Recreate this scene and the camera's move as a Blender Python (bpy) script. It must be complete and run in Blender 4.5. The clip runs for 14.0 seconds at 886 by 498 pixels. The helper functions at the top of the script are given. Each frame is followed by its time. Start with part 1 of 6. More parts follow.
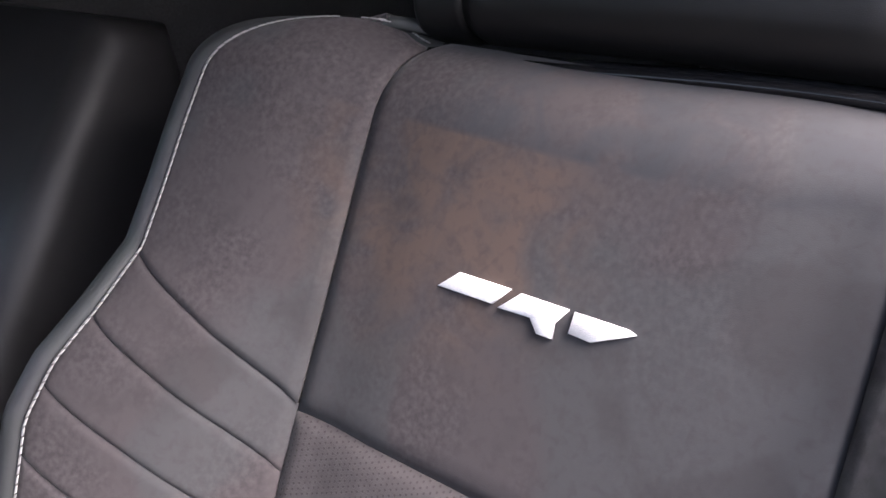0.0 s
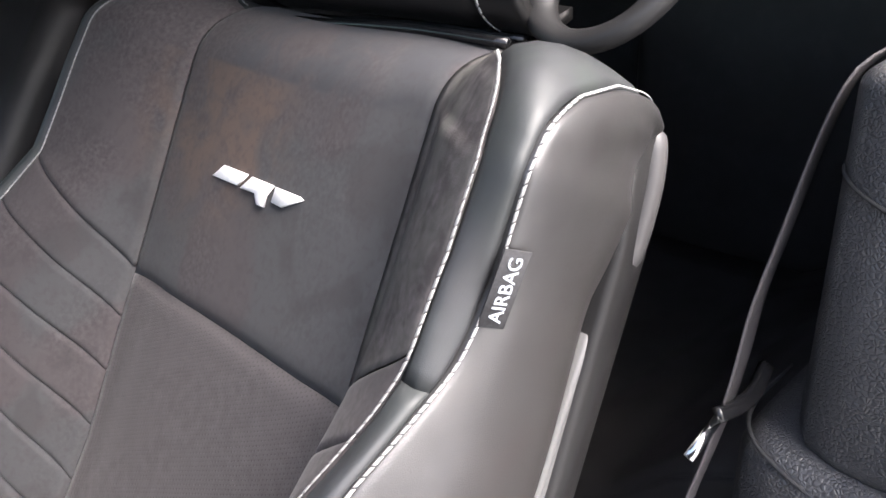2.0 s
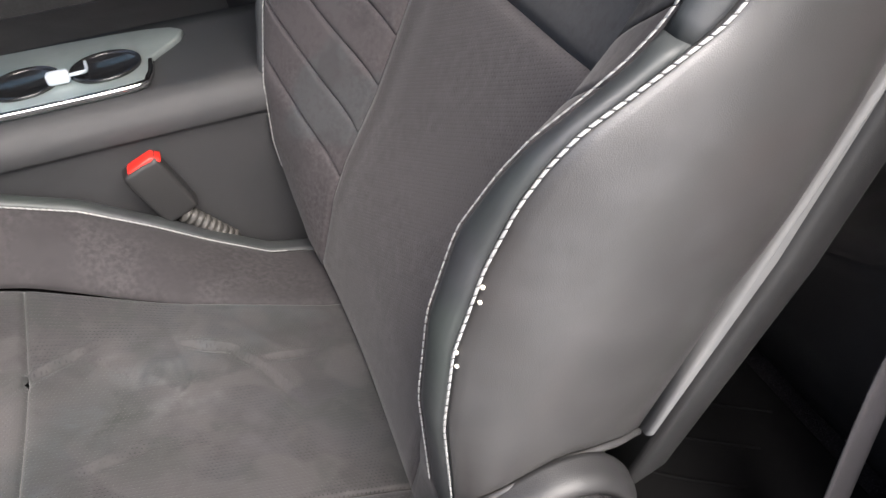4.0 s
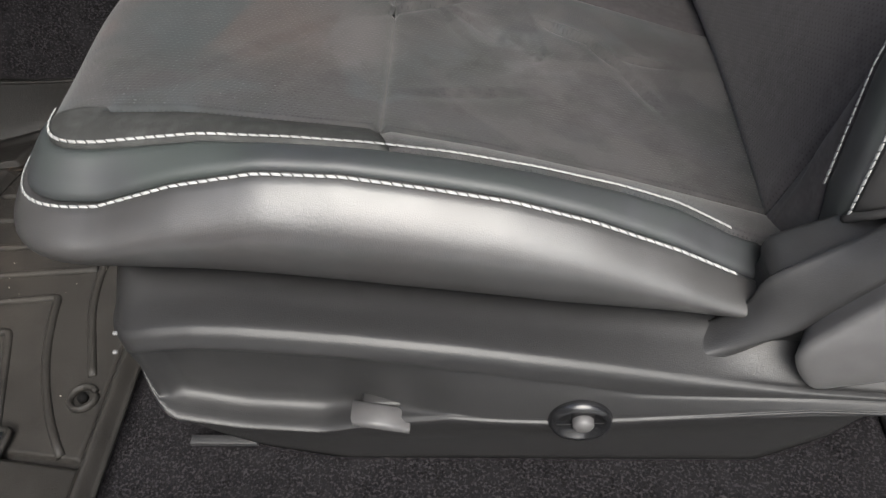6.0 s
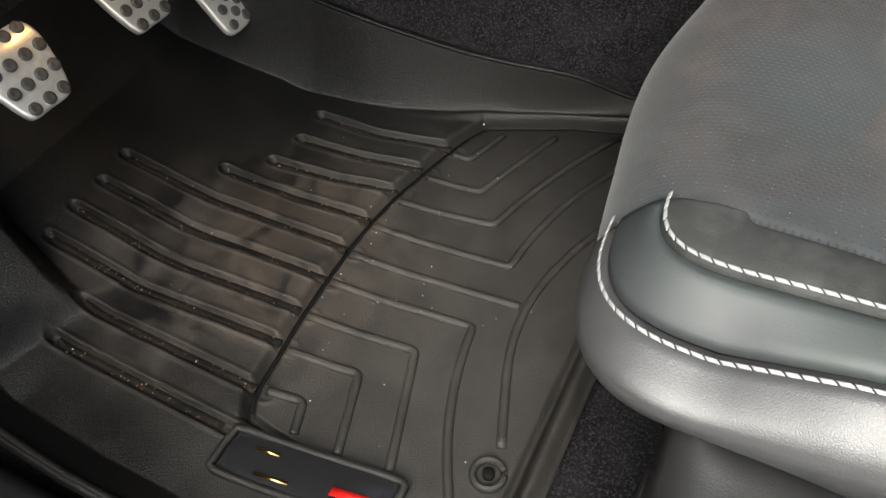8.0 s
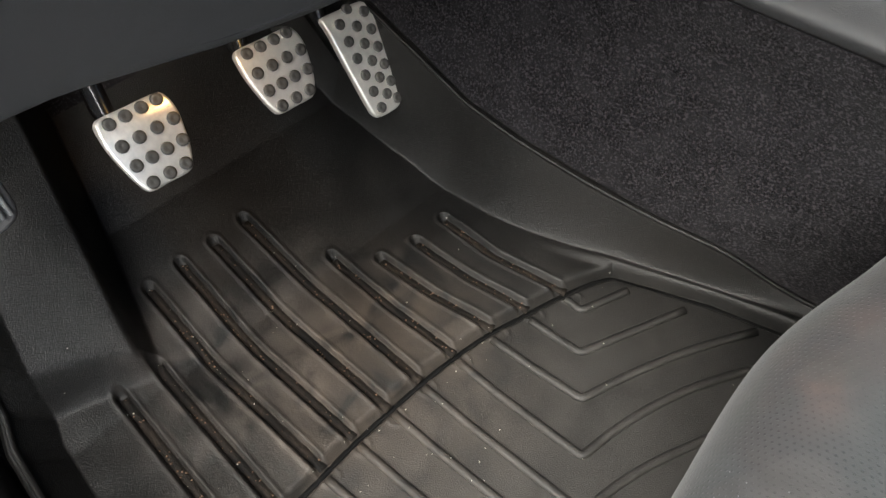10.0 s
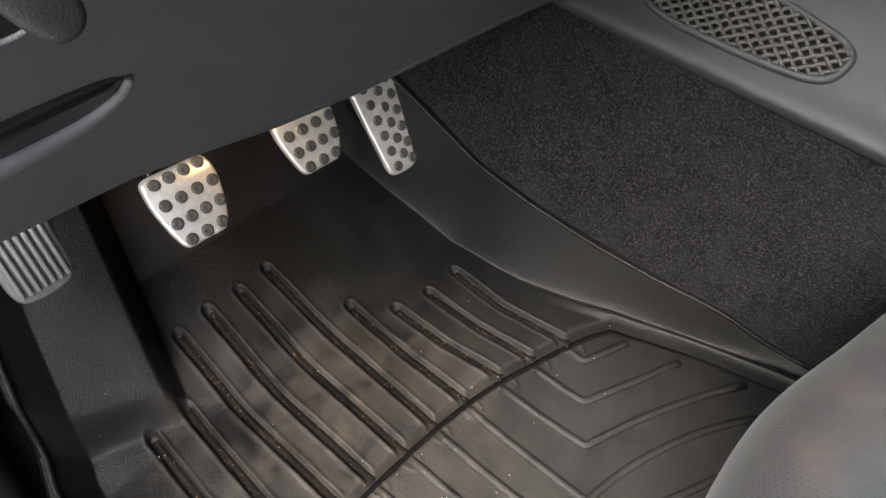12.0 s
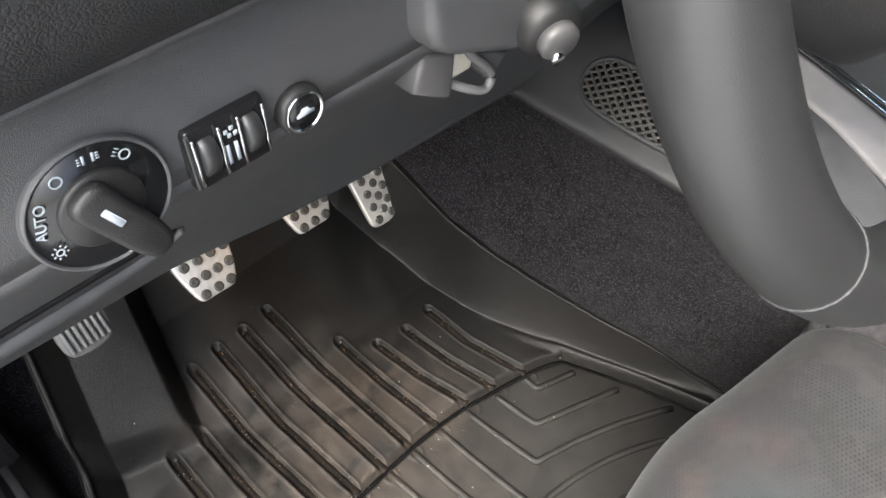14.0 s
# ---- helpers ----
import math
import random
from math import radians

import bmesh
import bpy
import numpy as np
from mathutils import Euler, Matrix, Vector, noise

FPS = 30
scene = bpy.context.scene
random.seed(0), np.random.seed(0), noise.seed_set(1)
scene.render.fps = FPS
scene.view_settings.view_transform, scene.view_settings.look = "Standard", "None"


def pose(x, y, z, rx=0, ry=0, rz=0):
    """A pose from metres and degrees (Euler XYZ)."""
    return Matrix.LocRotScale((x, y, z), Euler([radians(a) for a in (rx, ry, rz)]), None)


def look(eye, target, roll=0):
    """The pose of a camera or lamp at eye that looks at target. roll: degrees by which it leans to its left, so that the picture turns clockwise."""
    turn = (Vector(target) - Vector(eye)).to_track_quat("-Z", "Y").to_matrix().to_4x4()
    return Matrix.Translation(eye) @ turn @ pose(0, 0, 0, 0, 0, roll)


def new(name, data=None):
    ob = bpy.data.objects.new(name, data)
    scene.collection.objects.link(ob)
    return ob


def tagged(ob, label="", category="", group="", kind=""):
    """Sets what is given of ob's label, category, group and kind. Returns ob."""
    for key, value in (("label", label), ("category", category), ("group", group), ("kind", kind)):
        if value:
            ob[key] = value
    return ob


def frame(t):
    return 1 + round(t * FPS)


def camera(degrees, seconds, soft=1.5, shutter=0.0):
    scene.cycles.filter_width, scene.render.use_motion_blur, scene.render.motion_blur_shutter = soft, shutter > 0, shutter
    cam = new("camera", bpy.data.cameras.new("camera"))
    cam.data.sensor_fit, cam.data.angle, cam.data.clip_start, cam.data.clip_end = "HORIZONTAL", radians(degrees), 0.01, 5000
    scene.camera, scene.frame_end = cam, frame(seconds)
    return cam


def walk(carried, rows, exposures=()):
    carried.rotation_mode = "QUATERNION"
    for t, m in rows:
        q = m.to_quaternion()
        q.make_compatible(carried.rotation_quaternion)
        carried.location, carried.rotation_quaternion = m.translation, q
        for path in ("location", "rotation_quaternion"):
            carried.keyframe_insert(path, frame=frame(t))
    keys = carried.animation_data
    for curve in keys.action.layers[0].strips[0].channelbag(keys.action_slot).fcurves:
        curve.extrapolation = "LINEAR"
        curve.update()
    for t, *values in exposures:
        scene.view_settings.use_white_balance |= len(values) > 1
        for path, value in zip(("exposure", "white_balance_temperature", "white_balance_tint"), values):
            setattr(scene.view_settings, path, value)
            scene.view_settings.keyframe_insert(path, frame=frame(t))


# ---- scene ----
cam = camera(59.2, 14.0)
PATH = [
    (0, (0.076, 0.12, 0.75), (1.488, 1.274, -0.072), -1.6),
    (0.5, (0.061, 0.035, 0.752), (1.485, 1.178, -0.063), -1.7),
    (1, (0.108, -0.045, 0.747), (1.517, 1.122, -0.062), -1.9),
    (1.5, (0.14, -0.13, 0.748), (1.489, 1.099, -0.07), -2.4),
    (2, (0.111, -0.183, 0.737), (1.359, 1.156, -0.07), -2.2),
    (2.2, (0.103, -0.199, 0.73), (1.298, 1.186, -0.078), -2.4),
    (4.3, (0.12, -0.214, 0.661), (0.46, 1.236, -0.674), -6.5),
    (4.5, (0.109, -0.224, 0.647), (0.387, 1.21, -0.72), -7.1),
    (5, (0.079, -0.247, 0.6), (0.165, 1.146, -0.832), -8.4),
    (5.5, (0.041, -0.263, 0.556), (0.027, 1.107, -0.901), -5.1),
    (6, (-0.007, -0.249, 0.549), (-0.153, 1.087, -0.932), -5.5),
    (6.5, (-0.08, -0.227, 0.547), (-0.356, 1.087, -0.936), -5.5),
    (7, (-0.148, -0.214, 0.542), (-0.556, 1.074, -0.933), -5.2),
    (7.5, (-0.218, -0.179, 0.533), (-0.747, 1.055, -0.949), -4.9),
    (8, (-0.253, -0.13, 0.517), (-0.915, 1.001, -0.993), -5.0),
    (8.5, (-0.23, -0.044, 0.54), (-1.066, 0.946, -0.984), -5.8),
    (9, (-0.229, 0.009, 0.543), (-1.166, 0.895, -0.986), -6.1),
    (9.2, (-0.238, 0.023, 0.545), (-1.205, 0.874, -0.985), -6.6),
    (11.3, (-0.309, -0.013, 0.603), (-1.283, 0.911, -0.879), -0.7),
    (11.5, (-0.306, -0.015, 0.603), (-1.279, 0.916, -0.875), -0.9),
    (12, (-0.297, -0.017, 0.624), (-1.266, 0.916, -0.856), -0.8),
    (12.5, (-0.259, -0.042, 0.682), (-1.222, 0.894, -0.801), -0.7),
    (13, (-0.244, -0.05, 0.735), (-1.192, 0.887, -0.755), -0.3),
    (13.5, (-0.233, -0.052, 0.759), (-1.173, 0.89, -0.734), -0.1),
    (14, (-0.257, -0.034, 0.762), (-1.188, 0.907, -0.738), 0.0),
]
EXPOSURES = [(0, 2.5, 6500, 20), (1, 2.5, 6500, 16), (2, 2.3, 6500, 13), (4.5, 1.64, 6500, 9), (5, 1.4, 6450, 7), (5.5, 1.2, 6400, 6), (6, 1.13, 6400, 6), (7, 1.2, 6400, 4), (8, 1.35, 6400, 3), (9, 1.65, 6400, 2),
             (11.5, 1.95, 6400, 6), (12, 2.0, 6400, 6), (12.5, 2.2, 6400, 6), (13, 2.35, 6400, 6), (14, 2.25, 6400, 6)]
walk(cam, [(t, look(eye, target, roll)) for t, eye, target, roll in PATH], EXPOSURES)

# ---------------------------------------------------------------- daylight
# x runs to the car's tail, y from the open door inwards, z up from the floor mat
world = bpy.data.worlds.new("sky")
scene.world = world
world.use_nodes = True
wn = world.node_tree.nodes
sky = wn.new("ShaderNodeTexSky")
sky.sky_type = "NISHITA"
sky.sun_disc = False
sky.sun_elevation = radians(53)
sky.sun_rotation = radians(166)
sky.air_density = 1.0
sky.dust_density = 6.0
wn["Background"].inputs["Strength"].default_value = 0.13
world.node_tree.links.new(sky.outputs["Color"], wn["Background"].inputs["Color"])
sun = new("sun", bpy.data.lights.new("sun", "SUN"))
sun.data.energy = 2.8
sun.data.angle = radians(50)
sun.data.color = (1.0, 0.985, 0.98)
sun.matrix_world = look((0.45, -1.35, 2.3), (0, 0.3, 0.2))

# warm courtesy lamp under the dash
lamp = new("footwell_lamp", bpy.data.lights.new("footwell_lamp", "SPOT"))
lamp.data.energy, lamp.data.shadow_soft_size, lamp.data.color = 0.055, 0.008, (1.0, 0.55, 0.18)
lamp.data.spot_size, lamp.data.spot_blend = radians(105), 0.8
lamp.matrix_world = look((-0.75, 0.215, 0.268), (-0.785, 0.215, 0.19))


# ---------------------------------------------------------------- materials
def material(name, colour, rough=0.5, metal=0.0, spots=0.25, scale=40.0, bump=0.1, bump_scale=400.0, bump_kind="noise", sheen=0.0, coat=0.0,
             second=None, second_scale=8.0, specular=0.5, rough_var=0.1):
    m = bpy.data.materials.new(name)
    m.use_nodes = True
    nt = m.node_tree
    b = nt.nodes["Principled BSDF"]
    tc = nt.nodes.new("ShaderNodeTexCoord")

    def noise_tex(s, detail=4.0):
        n = nt.nodes.new("ShaderNodeTexNoise")
        n.inputs["Scale"].default_value = s
        n.inputs["Detail"].default_value = detail
        nt.links.new(tc.outputs["Object"], n.inputs["Vector"])
        return n

    fine, broad = noise_tex(scale), noise_tex(second_scale, 3.0)
    mix = nt.nodes.new("ShaderNodeMix")
    mix.data_type = "RGBA"
    mix.inputs["A"].default_value = (*[c * (1 - spots) for c in colour], 1)
    mix.inputs["B"].default_value = (*[c * (1 + spots) for c in colour], 1)
    sharp = nt.nodes.new("ShaderNodeMapRange")
    sharp.inputs["From Min"].default_value, sharp.inputs["From Max"].default_value = 0.34, 0.66
    nt.links.new(fine.outputs["Fac"], sharp.inputs["Value"])
    nt.links.new(sharp.outputs["Result"], mix.inputs["Factor"])
    ramp = nt.nodes.new("ShaderNodeMapRange")
    ramp.inputs["From Min"].default_value, ramp.inputs["From Max"].default_value = 0.42, 0.62
    nt.links.new(broad.outputs["Fac"], ramp.inputs["Value"])
    mix2 = nt.nodes.new("ShaderNodeMix")
    mix2.data_type = "RGBA"
    mix2.inputs["B"].default_value = (*(second or [c * 0.8 for c in colour]), 1)
    nt.links.new(mix.outputs["Result"], mix2.inputs["A"])
    nt.links.new(ramp.outputs["Result"], mix2.inputs["Factor"])
    nt.links.new(mix2.outputs["Result"], b.inputs["Base Color"])
    rr = nt.nodes.new("ShaderNodeMapRange")
    rr.inputs["To Min"].default_value, rr.inputs["To Max"].default_value = max(0.02, rough - rough_var), min(1.0, rough + rough_var)
    nt.links.new(broad.outputs["Fac"], rr.inputs["Value"])
    nt.links.new(rr.outputs["Result"], b.inputs["Roughness"])
    b.inputs["Metallic"].default_value = metal
    b.inputs["Specular IOR Level"].default_value = specular
    b.inputs["Coat Weight"].default_value = coat
    if sheen:
        b.inputs["Sheen Weight"].default_value = sheen
        b.inputs["Sheen Roughness"].default_value = 0.4
    if bump:
        if bump_kind == "cells":
            t = nt.nodes.new("ShaderNodeTexVoronoi")
            t.feature = "DISTANCE_TO_EDGE"
            t.inputs["Scale"].default_value = bump_scale
            nt.links.new(tc.outputs["Object"], t.inputs["Vector"])
            r2 = nt.nodes.new("ShaderNodeMapRange")
            r2.inputs["From Max"].default_value = 0.25
            nt.links.new(t.outputs["Distance"], r2.inputs["Value"])
            height = r2.outputs["Result"]
        else:
            height = noise_tex(bump_scale, 3.0).outputs["Fac"]
        bp = nt.nodes.new("ShaderNodeBump")
        bp.inputs["Strength"].default_value = bump
        bp.inputs["Distance"].default_value = 0.001
        nt.links.new(height, bp.inputs["Height"])
        nt.links.new(bp.outputs["Normal"], b.inputs["Normal"])
    return m


def perforate(m, pitch, radius, depth=0.75):
    """Punched holes on the metre grid of the panel's own UV map."""
    nt = m.node_tree
    b = nt.nodes["Principled BSDF"]
    uv = nt.nodes.new("ShaderNodeTexCoord")
    sep = nt.nodes.new("ShaderNodeSeparateXYZ")
    nt.links.new(uv.outputs["UV"], sep.inputs[0])

    def op(kind, a, c=None, d=None):
        n = nt.nodes.new("ShaderNodeMath")
        n.operation = kind
        for i, v in enumerate((a, c, d)):
            if v is None:
                continue
            if isinstance(v, (int, float)):
                n.inputs[i].default_value = v
            else:
                nt.links.new(v, n.inputs[i])
        return n.outputs[0]

    row = op("MULTIPLY", sep.outputs[1], 1 / pitch)
    odd = op("MULTIPLY", op("MODULO", op("FLOOR", row), 2.0), 0.5)
    col = op("ADD", op("MULTIPLY", sep.outputs[0], 1 / pitch), odd)
    fx = op("SUBTRACT", op("FRACT", col), 0.5)
    fy = op("SUBTRACT", op("FRACT", row), 0.5)
    d = op("SQRT", op("ADD", op("MULTIPLY", fx, fx), op("MULTIPLY", fy, fy)))
    hole = nt.nodes.new("ShaderNodeMapRange")
    hole.inputs["From Min"].default_value, hole.inputs["From Max"].default_value = radius / pitch * 0.7, radius / pitch * 1.2
    hole.inputs["To Min"].default_value, hole.inputs["To Max"].default_value = 1 - depth, 1.0
    nt.links.new(d, hole.inputs["Value"])
    was = b.inputs["Base Color"].links[0].from_socket
    mul = nt.nodes.new("ShaderNodeMix")
    mul.data_type, mul.blend_type = "RGBA", "MULTIPLY"
    mul.inputs["Factor"].default_value = 1.0
    nt.links.new(was, mul.inputs["A"])
    nt.links.new(hole.outputs["Result"], mul.inputs["B"])
    nt.links.new(mul.outputs["Result"], b.inputs["Base Color"])
    bp = nt.nodes.new("ShaderNodeBump")
    bp.inputs["Strength"].default_value, bp.inputs["Distance"].default_value = 0.5, 0.0008
    nt.links.new(hole.outputs["Result"], bp.inputs["Height"])
    if b.inputs["Normal"].links:
        nt.links.new(b.inputs["Normal"].links[0].from_socket, bp.inputs["Normal"])
    nt.links.new(bp.outputs["Normal"], b.inputs["Normal"])
    return m


SUEDE = material("grey_suede", (0.054, 0.049, 0.0515), 0.95, spots=0.2, scale=260, bump=0.1, bump_scale=1600, sheen=0.08, second=(0.056, 0.051, 0.0535), second_scale=13, specular=0.1)
PERF = perforate(material("perforated_suede", (0.035, 0.0332, 0.0338), 0.9, spots=0.13, scale=110, bump=0.2, bump_scale=900, sheen=0.12, second=(0.036, 0.0362, 0.038), second_scale=12, specular=0.2), 0.0036, 0.0007, 0.62)
# darker copy of the grey suede, the far bolster's shade put into its colour
SUEDE_SHADED = material("grey_suede_shaded", (0.038, 0.035, 0.0365), 0.95, spots=0.2, scale=200, bump=0.15, bump_scale=1500, sheen=0.08, second=(0.034, 0.0315, 0.033), second_scale=12, specular=0.1)
# lighter copy of the perforated suede, with the backrest's light in its colour
PERF_LIT = perforate(material("perforated_suede_lit", (0.056, 0.0515, 0.0535), 0.9, spots=0.13, scale=110, bump=0.2, bump_scale=900, sheen=0.12, second=(0.058, 0.0535, 0.0555), second_scale=12, specular=0.2), 0.0036, 0.0007, 0.42)
LEATHER = material("black_leather", (0.04, 0.039, 0.0394), 0.38, spots=0.12, scale=60, bump=0.12, bump_scale=900, bump_kind="cells", second=(0.032, 0.031, 0.031), second_scale=14, specular=0.78)
BAND = material("dark_leather_band", (0.028, 0.0295, 0.032), 0.56, spots=0.15, scale=50, bump=0.06, bump_scale=800, bump_kind="cells", second=(0.025, 0.0285, 0.029), second_scale=20, specular=0.62)
GRAINED = material("coarse_grained_vinyl", (0.075, 0.075, 0.077), 0.42, spots=0.1, scale=50, bump=0.55, bump_scale=330, bump_kind="cells")
PLASTIC = material("grained_dark_plastic", (0.016, 0.0157, 0.016), 0.48, spots=0.1, scale=80, bump=0.25, bump_scale=1200, second=(0.019, 0.0187, 0.019), specular=0.45)
DASH = material("soft_dash_plastic", (0.06, 0.061, 0.065), 0.42, spots=0.1, scale=70, bump=0.3, bump_scale=1100, bump_kind="cells", second=(0.063, 0.063, 0.066), specular=0.8)
TOPPAD = material("grained_dash_top", (0.019, 0.0192, 0.02), 0.55, spots=0.15, scale=70, bump=0.25, bump_scale=500, bump_kind="cells", specular=0.4)
SHIELD = material("grained_grey_plastic", (0.021, 0.0207, 0.0212), 0.46, spots=0.1, scale=80, bump=0.25, bump_scale=1200, second=(0.02, 0.0197, 0.02), specular=0.45)
GLOSS = material("gloss_black_plastic", (0.012, 0.012, 0.013), 0.2, spots=0.1, bump=0)
GREY = material("grey_plastic", (0.12, 0.12, 0.122), 0.45, spots=0.08, scale=80, bump=0.15, bump_scale=1200, second=(0.13, 0.13, 0.13))
GREYER = material("satin_grey_plastic", (0.075, 0.073, 0.074), 0.42, spots=0.08, scale=80, bump=0.15, bump_scale=1200, second=(0.08, 0.078, 0.079))
CONSOLE = material("console_plastic", (0.027, 0.0277, 0.0292), 0.48, spots=0.08, scale=80, bump=0.3, bump_scale=1000, bump_kind="cells", second=(0.0305, 0.0305, 0.032))
PLATE = material("silver_console_plate", (0.35, 0.4, 0.39), 0.35, metal=0.6, spots=0.05, scale=60, bump=0)
RUBBER = material("mat_rubber", (0.0055, 0.0053, 0.0051), 0.37, spots=0.4, scale=220, bump=0.65, bump_scale=1000, bump_kind="noise", second=(0.0055, 0.005, 0.0046), second_scale=9, rough_var=0.14, specular=0.22)
DARKRUBBER = material("dark_rubber", (0.0055, 0.0053, 0.0053), 0.75, specular=0.07, spots=0.2, scale=90, bump=0.3, bump_scale=700, bump_kind="cells")
DIRT = material("packed_dirt", (0.015, 0.011, 0.008), 0.85, spots=0.6, scale=320, bump=0.8, bump_scale=700, second=(0.006, 0.005, 0.0042), second_scale=25, specular=0.2)


def stain_or_sheen(m, centre, reach, colour, amount, cut=None, noise=(0.35, 0.7)):
    """Worn-in dust, a stain or painted-in sheen, thickest round one spot; cut gives a brushed edge (point, direction)
    past which it starts.
    """
    nt = m.node_tree
    b = nt.nodes["Principled BSDF"]
    tc = nt.nodes.new("ShaderNodeTexCoord")
    away = nt.nodes.new("ShaderNodeVectorMath")
    away.operation = "DISTANCE"
    away.inputs[1].default_value = centre
    nt.links.new(tc.outputs["Object"], away.inputs[0])
    near = nt.nodes.new("ShaderNodeMapRange")
    near.interpolation_type = "SMOOTHSTEP"
    near.inputs["From Min"].default_value, near.inputs["From Max"].default_value = reach, reach * 0.25
    nt.links.new(away.outputs["Value"], near.inputs["Value"])
    n = nt.nodes.new("ShaderNodeTexNoise")
    n.inputs["Scale"].default_value, n.inputs["Detail"].default_value, n.inputs["Distortion"].default_value = 24, 6, 1.2
    nt.links.new(tc.outputs["Object"], n.inputs["Vector"])
    r = nt.nodes.new("ShaderNodeMapRange")
    r.inputs["From Min"].default_value, r.inputs["From Max"].default_value, r.inputs["To Max"].default_value = *noise, amount
    nt.links.new(n.outputs["Fac"], r.inputs["Value"])
    mul = nt.nodes.new("ShaderNodeMath")
    mul.operation = "MULTIPLY"
    nt.links.new(near.outputs["Result"], mul.inputs[0])
    nt.links.new(r.outputs["Result"], mul.inputs[1])
    if cut:
        side = nt.nodes.new("ShaderNodeVectorMath")
        side.operation = "DOT_PRODUCT"
        side.inputs[1].default_value = cut[1]
        nt.links.new(tc.outputs["Object"], side.inputs[0])
        edge = nt.nodes.new("ShaderNodeMapRange")
        at = sum(p * d for p, d in zip(*cut))
        edge.inputs["From Min"].default_value, edge.inputs["From Max"].default_value = at - 0.002, at + 0.002
        nt.links.new(side.outputs["Value"], edge.inputs["Value"])
        both = nt.nodes.new("ShaderNodeMath")
        both.operation = "MULTIPLY"
        nt.links.new(mul.outputs[0], both.inputs[0])
        nt.links.new(edge.outputs["Result"], both.inputs[1])
        mul = both
    mix = nt.nodes.new("ShaderNodeMix")
    mix.data_type = "RGBA"
    mix.inputs["B"].default_value = (*colour, 1)
    nt.links.new(b.inputs["Base Color"].links[0].from_socket, mix.inputs["A"])
    nt.links.new(mul.outputs[0], mix.inputs["Factor"])
    nt.links.new(mix.outputs["Result"], b.inputs["Base Color"])
    return m



def patched(m, colour, scale, lo, hi, amount, shift):
    """Soft-edged patches of brushed or worn nap, painted glints or reflections in a second colour."""
    nt = m.node_tree
    b = nt.nodes["Principled BSDF"]
    tc = nt.nodes.new("ShaderNodeTexCoord")
    mp = nt.nodes.new("ShaderNodeMapping")
    mp.inputs["Location"].default_value = shift
    nt.links.new(tc.outputs["Object"], mp.inputs["Vector"])
    n = nt.nodes.new("ShaderNodeTexNoise")
    n.inputs["Scale"].default_value, n.inputs["Detail"].default_value, n.inputs["Distortion"].default_value = scale, 2.5, 0.4
    nt.links.new(mp.outputs["Vector"], n.inputs["Vector"])
    r = nt.nodes.new("ShaderNodeMapRange")
    r.inputs["From Min"].default_value, r.inputs["From Max"].default_value, r.inputs["To Max"].default_value = lo, hi, amount
    nt.links.new(n.outputs["Fac"], r.inputs["Value"])
    mix = nt.nodes.new("ShaderNodeMix")
    mix.data_type = "RGBA"
    mix.inputs["B"].default_value = (*colour, 1)
    nt.links.new(b.inputs["Base Color"].links[0].from_socket, mix.inputs["A"])
    nt.links.new(r.outputs["Result"], mix.inputs["Factor"])
    nt.links.new(mix.outputs["Result"], b.inputs["Base Color"])
    return m


WORN = material("crushed_suede", (0.084, 0.077, 0.077), 0.95, spots=0.25, scale=150, bump=0.3, bump_scale=900, second=(0.088, 0.087, 0.081), second_scale=26, specular=0.1)
patched(WORN, (0.045, 0.041, 0.041), 60.0, 0.48, 0.66, 0.7, (0.4, 1.1, 2.0))
patched(WORN, (0.1, 0.098, 0.09), 34.0, 0.5, 0.7, 0.6, (2.4, 0.3, 1.0))
GREASY = material("greasy_flattened_suede", (0.03, 0.0305, 0.0295), 0.7, spots=0.25, scale=150, bump=0.3, bump_scale=900, second=(0.022, 0.0225, 0.0215), second_scale=30, specular=0.35)
patched(GREASY, (0.045, 0.046, 0.044), 70.0, 0.52, 0.7, 0.7, (1.4, 0.1, 2.0))
for m, k in ((SUEDE, 0.82), (PERF, 0.68)):
    patched(m, (0.062 * k, 0.07 * k, 0.074 * k), 5.5, 0.53, 0.57, 0.5, (1.7, 0.6, 2.2))
    patched(m, (0.045 * k, 0.043 * k, 0.045 * k), 16.0, 0.56, 0.64, 0.5, (3.1, 2.6, 0.2))
for m, spot, reach, colour, amount in (
        (PERF, (-0.287, 0.289, 0.242), 0.07, (0.07, 0.05, 0.045), 1.5), (PERF, (-0.18, 0.255, 0.236), 0.08, (0.052, 0.041, 0.038), 1.2), (PERF, (-0.113, 0.256, 0.22), 0.05, (0.11, 0.106, 0.106), 0.9),
        (PERF, (-0.23, 0.215, 0.249), 0.085, (0.032, 0.036, 0.0365), 0.95), (PERF, (0.0, 0.3, 0.19), 0.09, (0.095, 0.09, 0.091), 0.8), (PERF, (0.1, 0.22, 0.16), 0.08, (0.05, 0.047, 0.05), 0.8),
        (SUEDE, (0.44, 0.3, 0.637), 0.11, (0.05, 0.053, 0.06), 0.85), (SUEDE, (-0.215, 0.116, 0.263), 0.075, (0.034, 0.038, 0.036), 0.95),
        (SUEDE, (0.371, 0.091, 0.622), 0.08, (0.05, 0.052, 0.047), 0.9), (LEATHER, (0.424, 0.034, 0.625), 0.017, (0.015, 0.014, 0.014), 1.4)):
    stain_or_sheen(m, spot, reach, colour, amount)
stain_or_sheen(SUEDE, (0.413, 0.39, 0.597), 0.14, (0.082, 0.062, 0.054), 1.4, ((0.4195, 0.0, 0.611), (-0.454, 0.04, -0.891)))
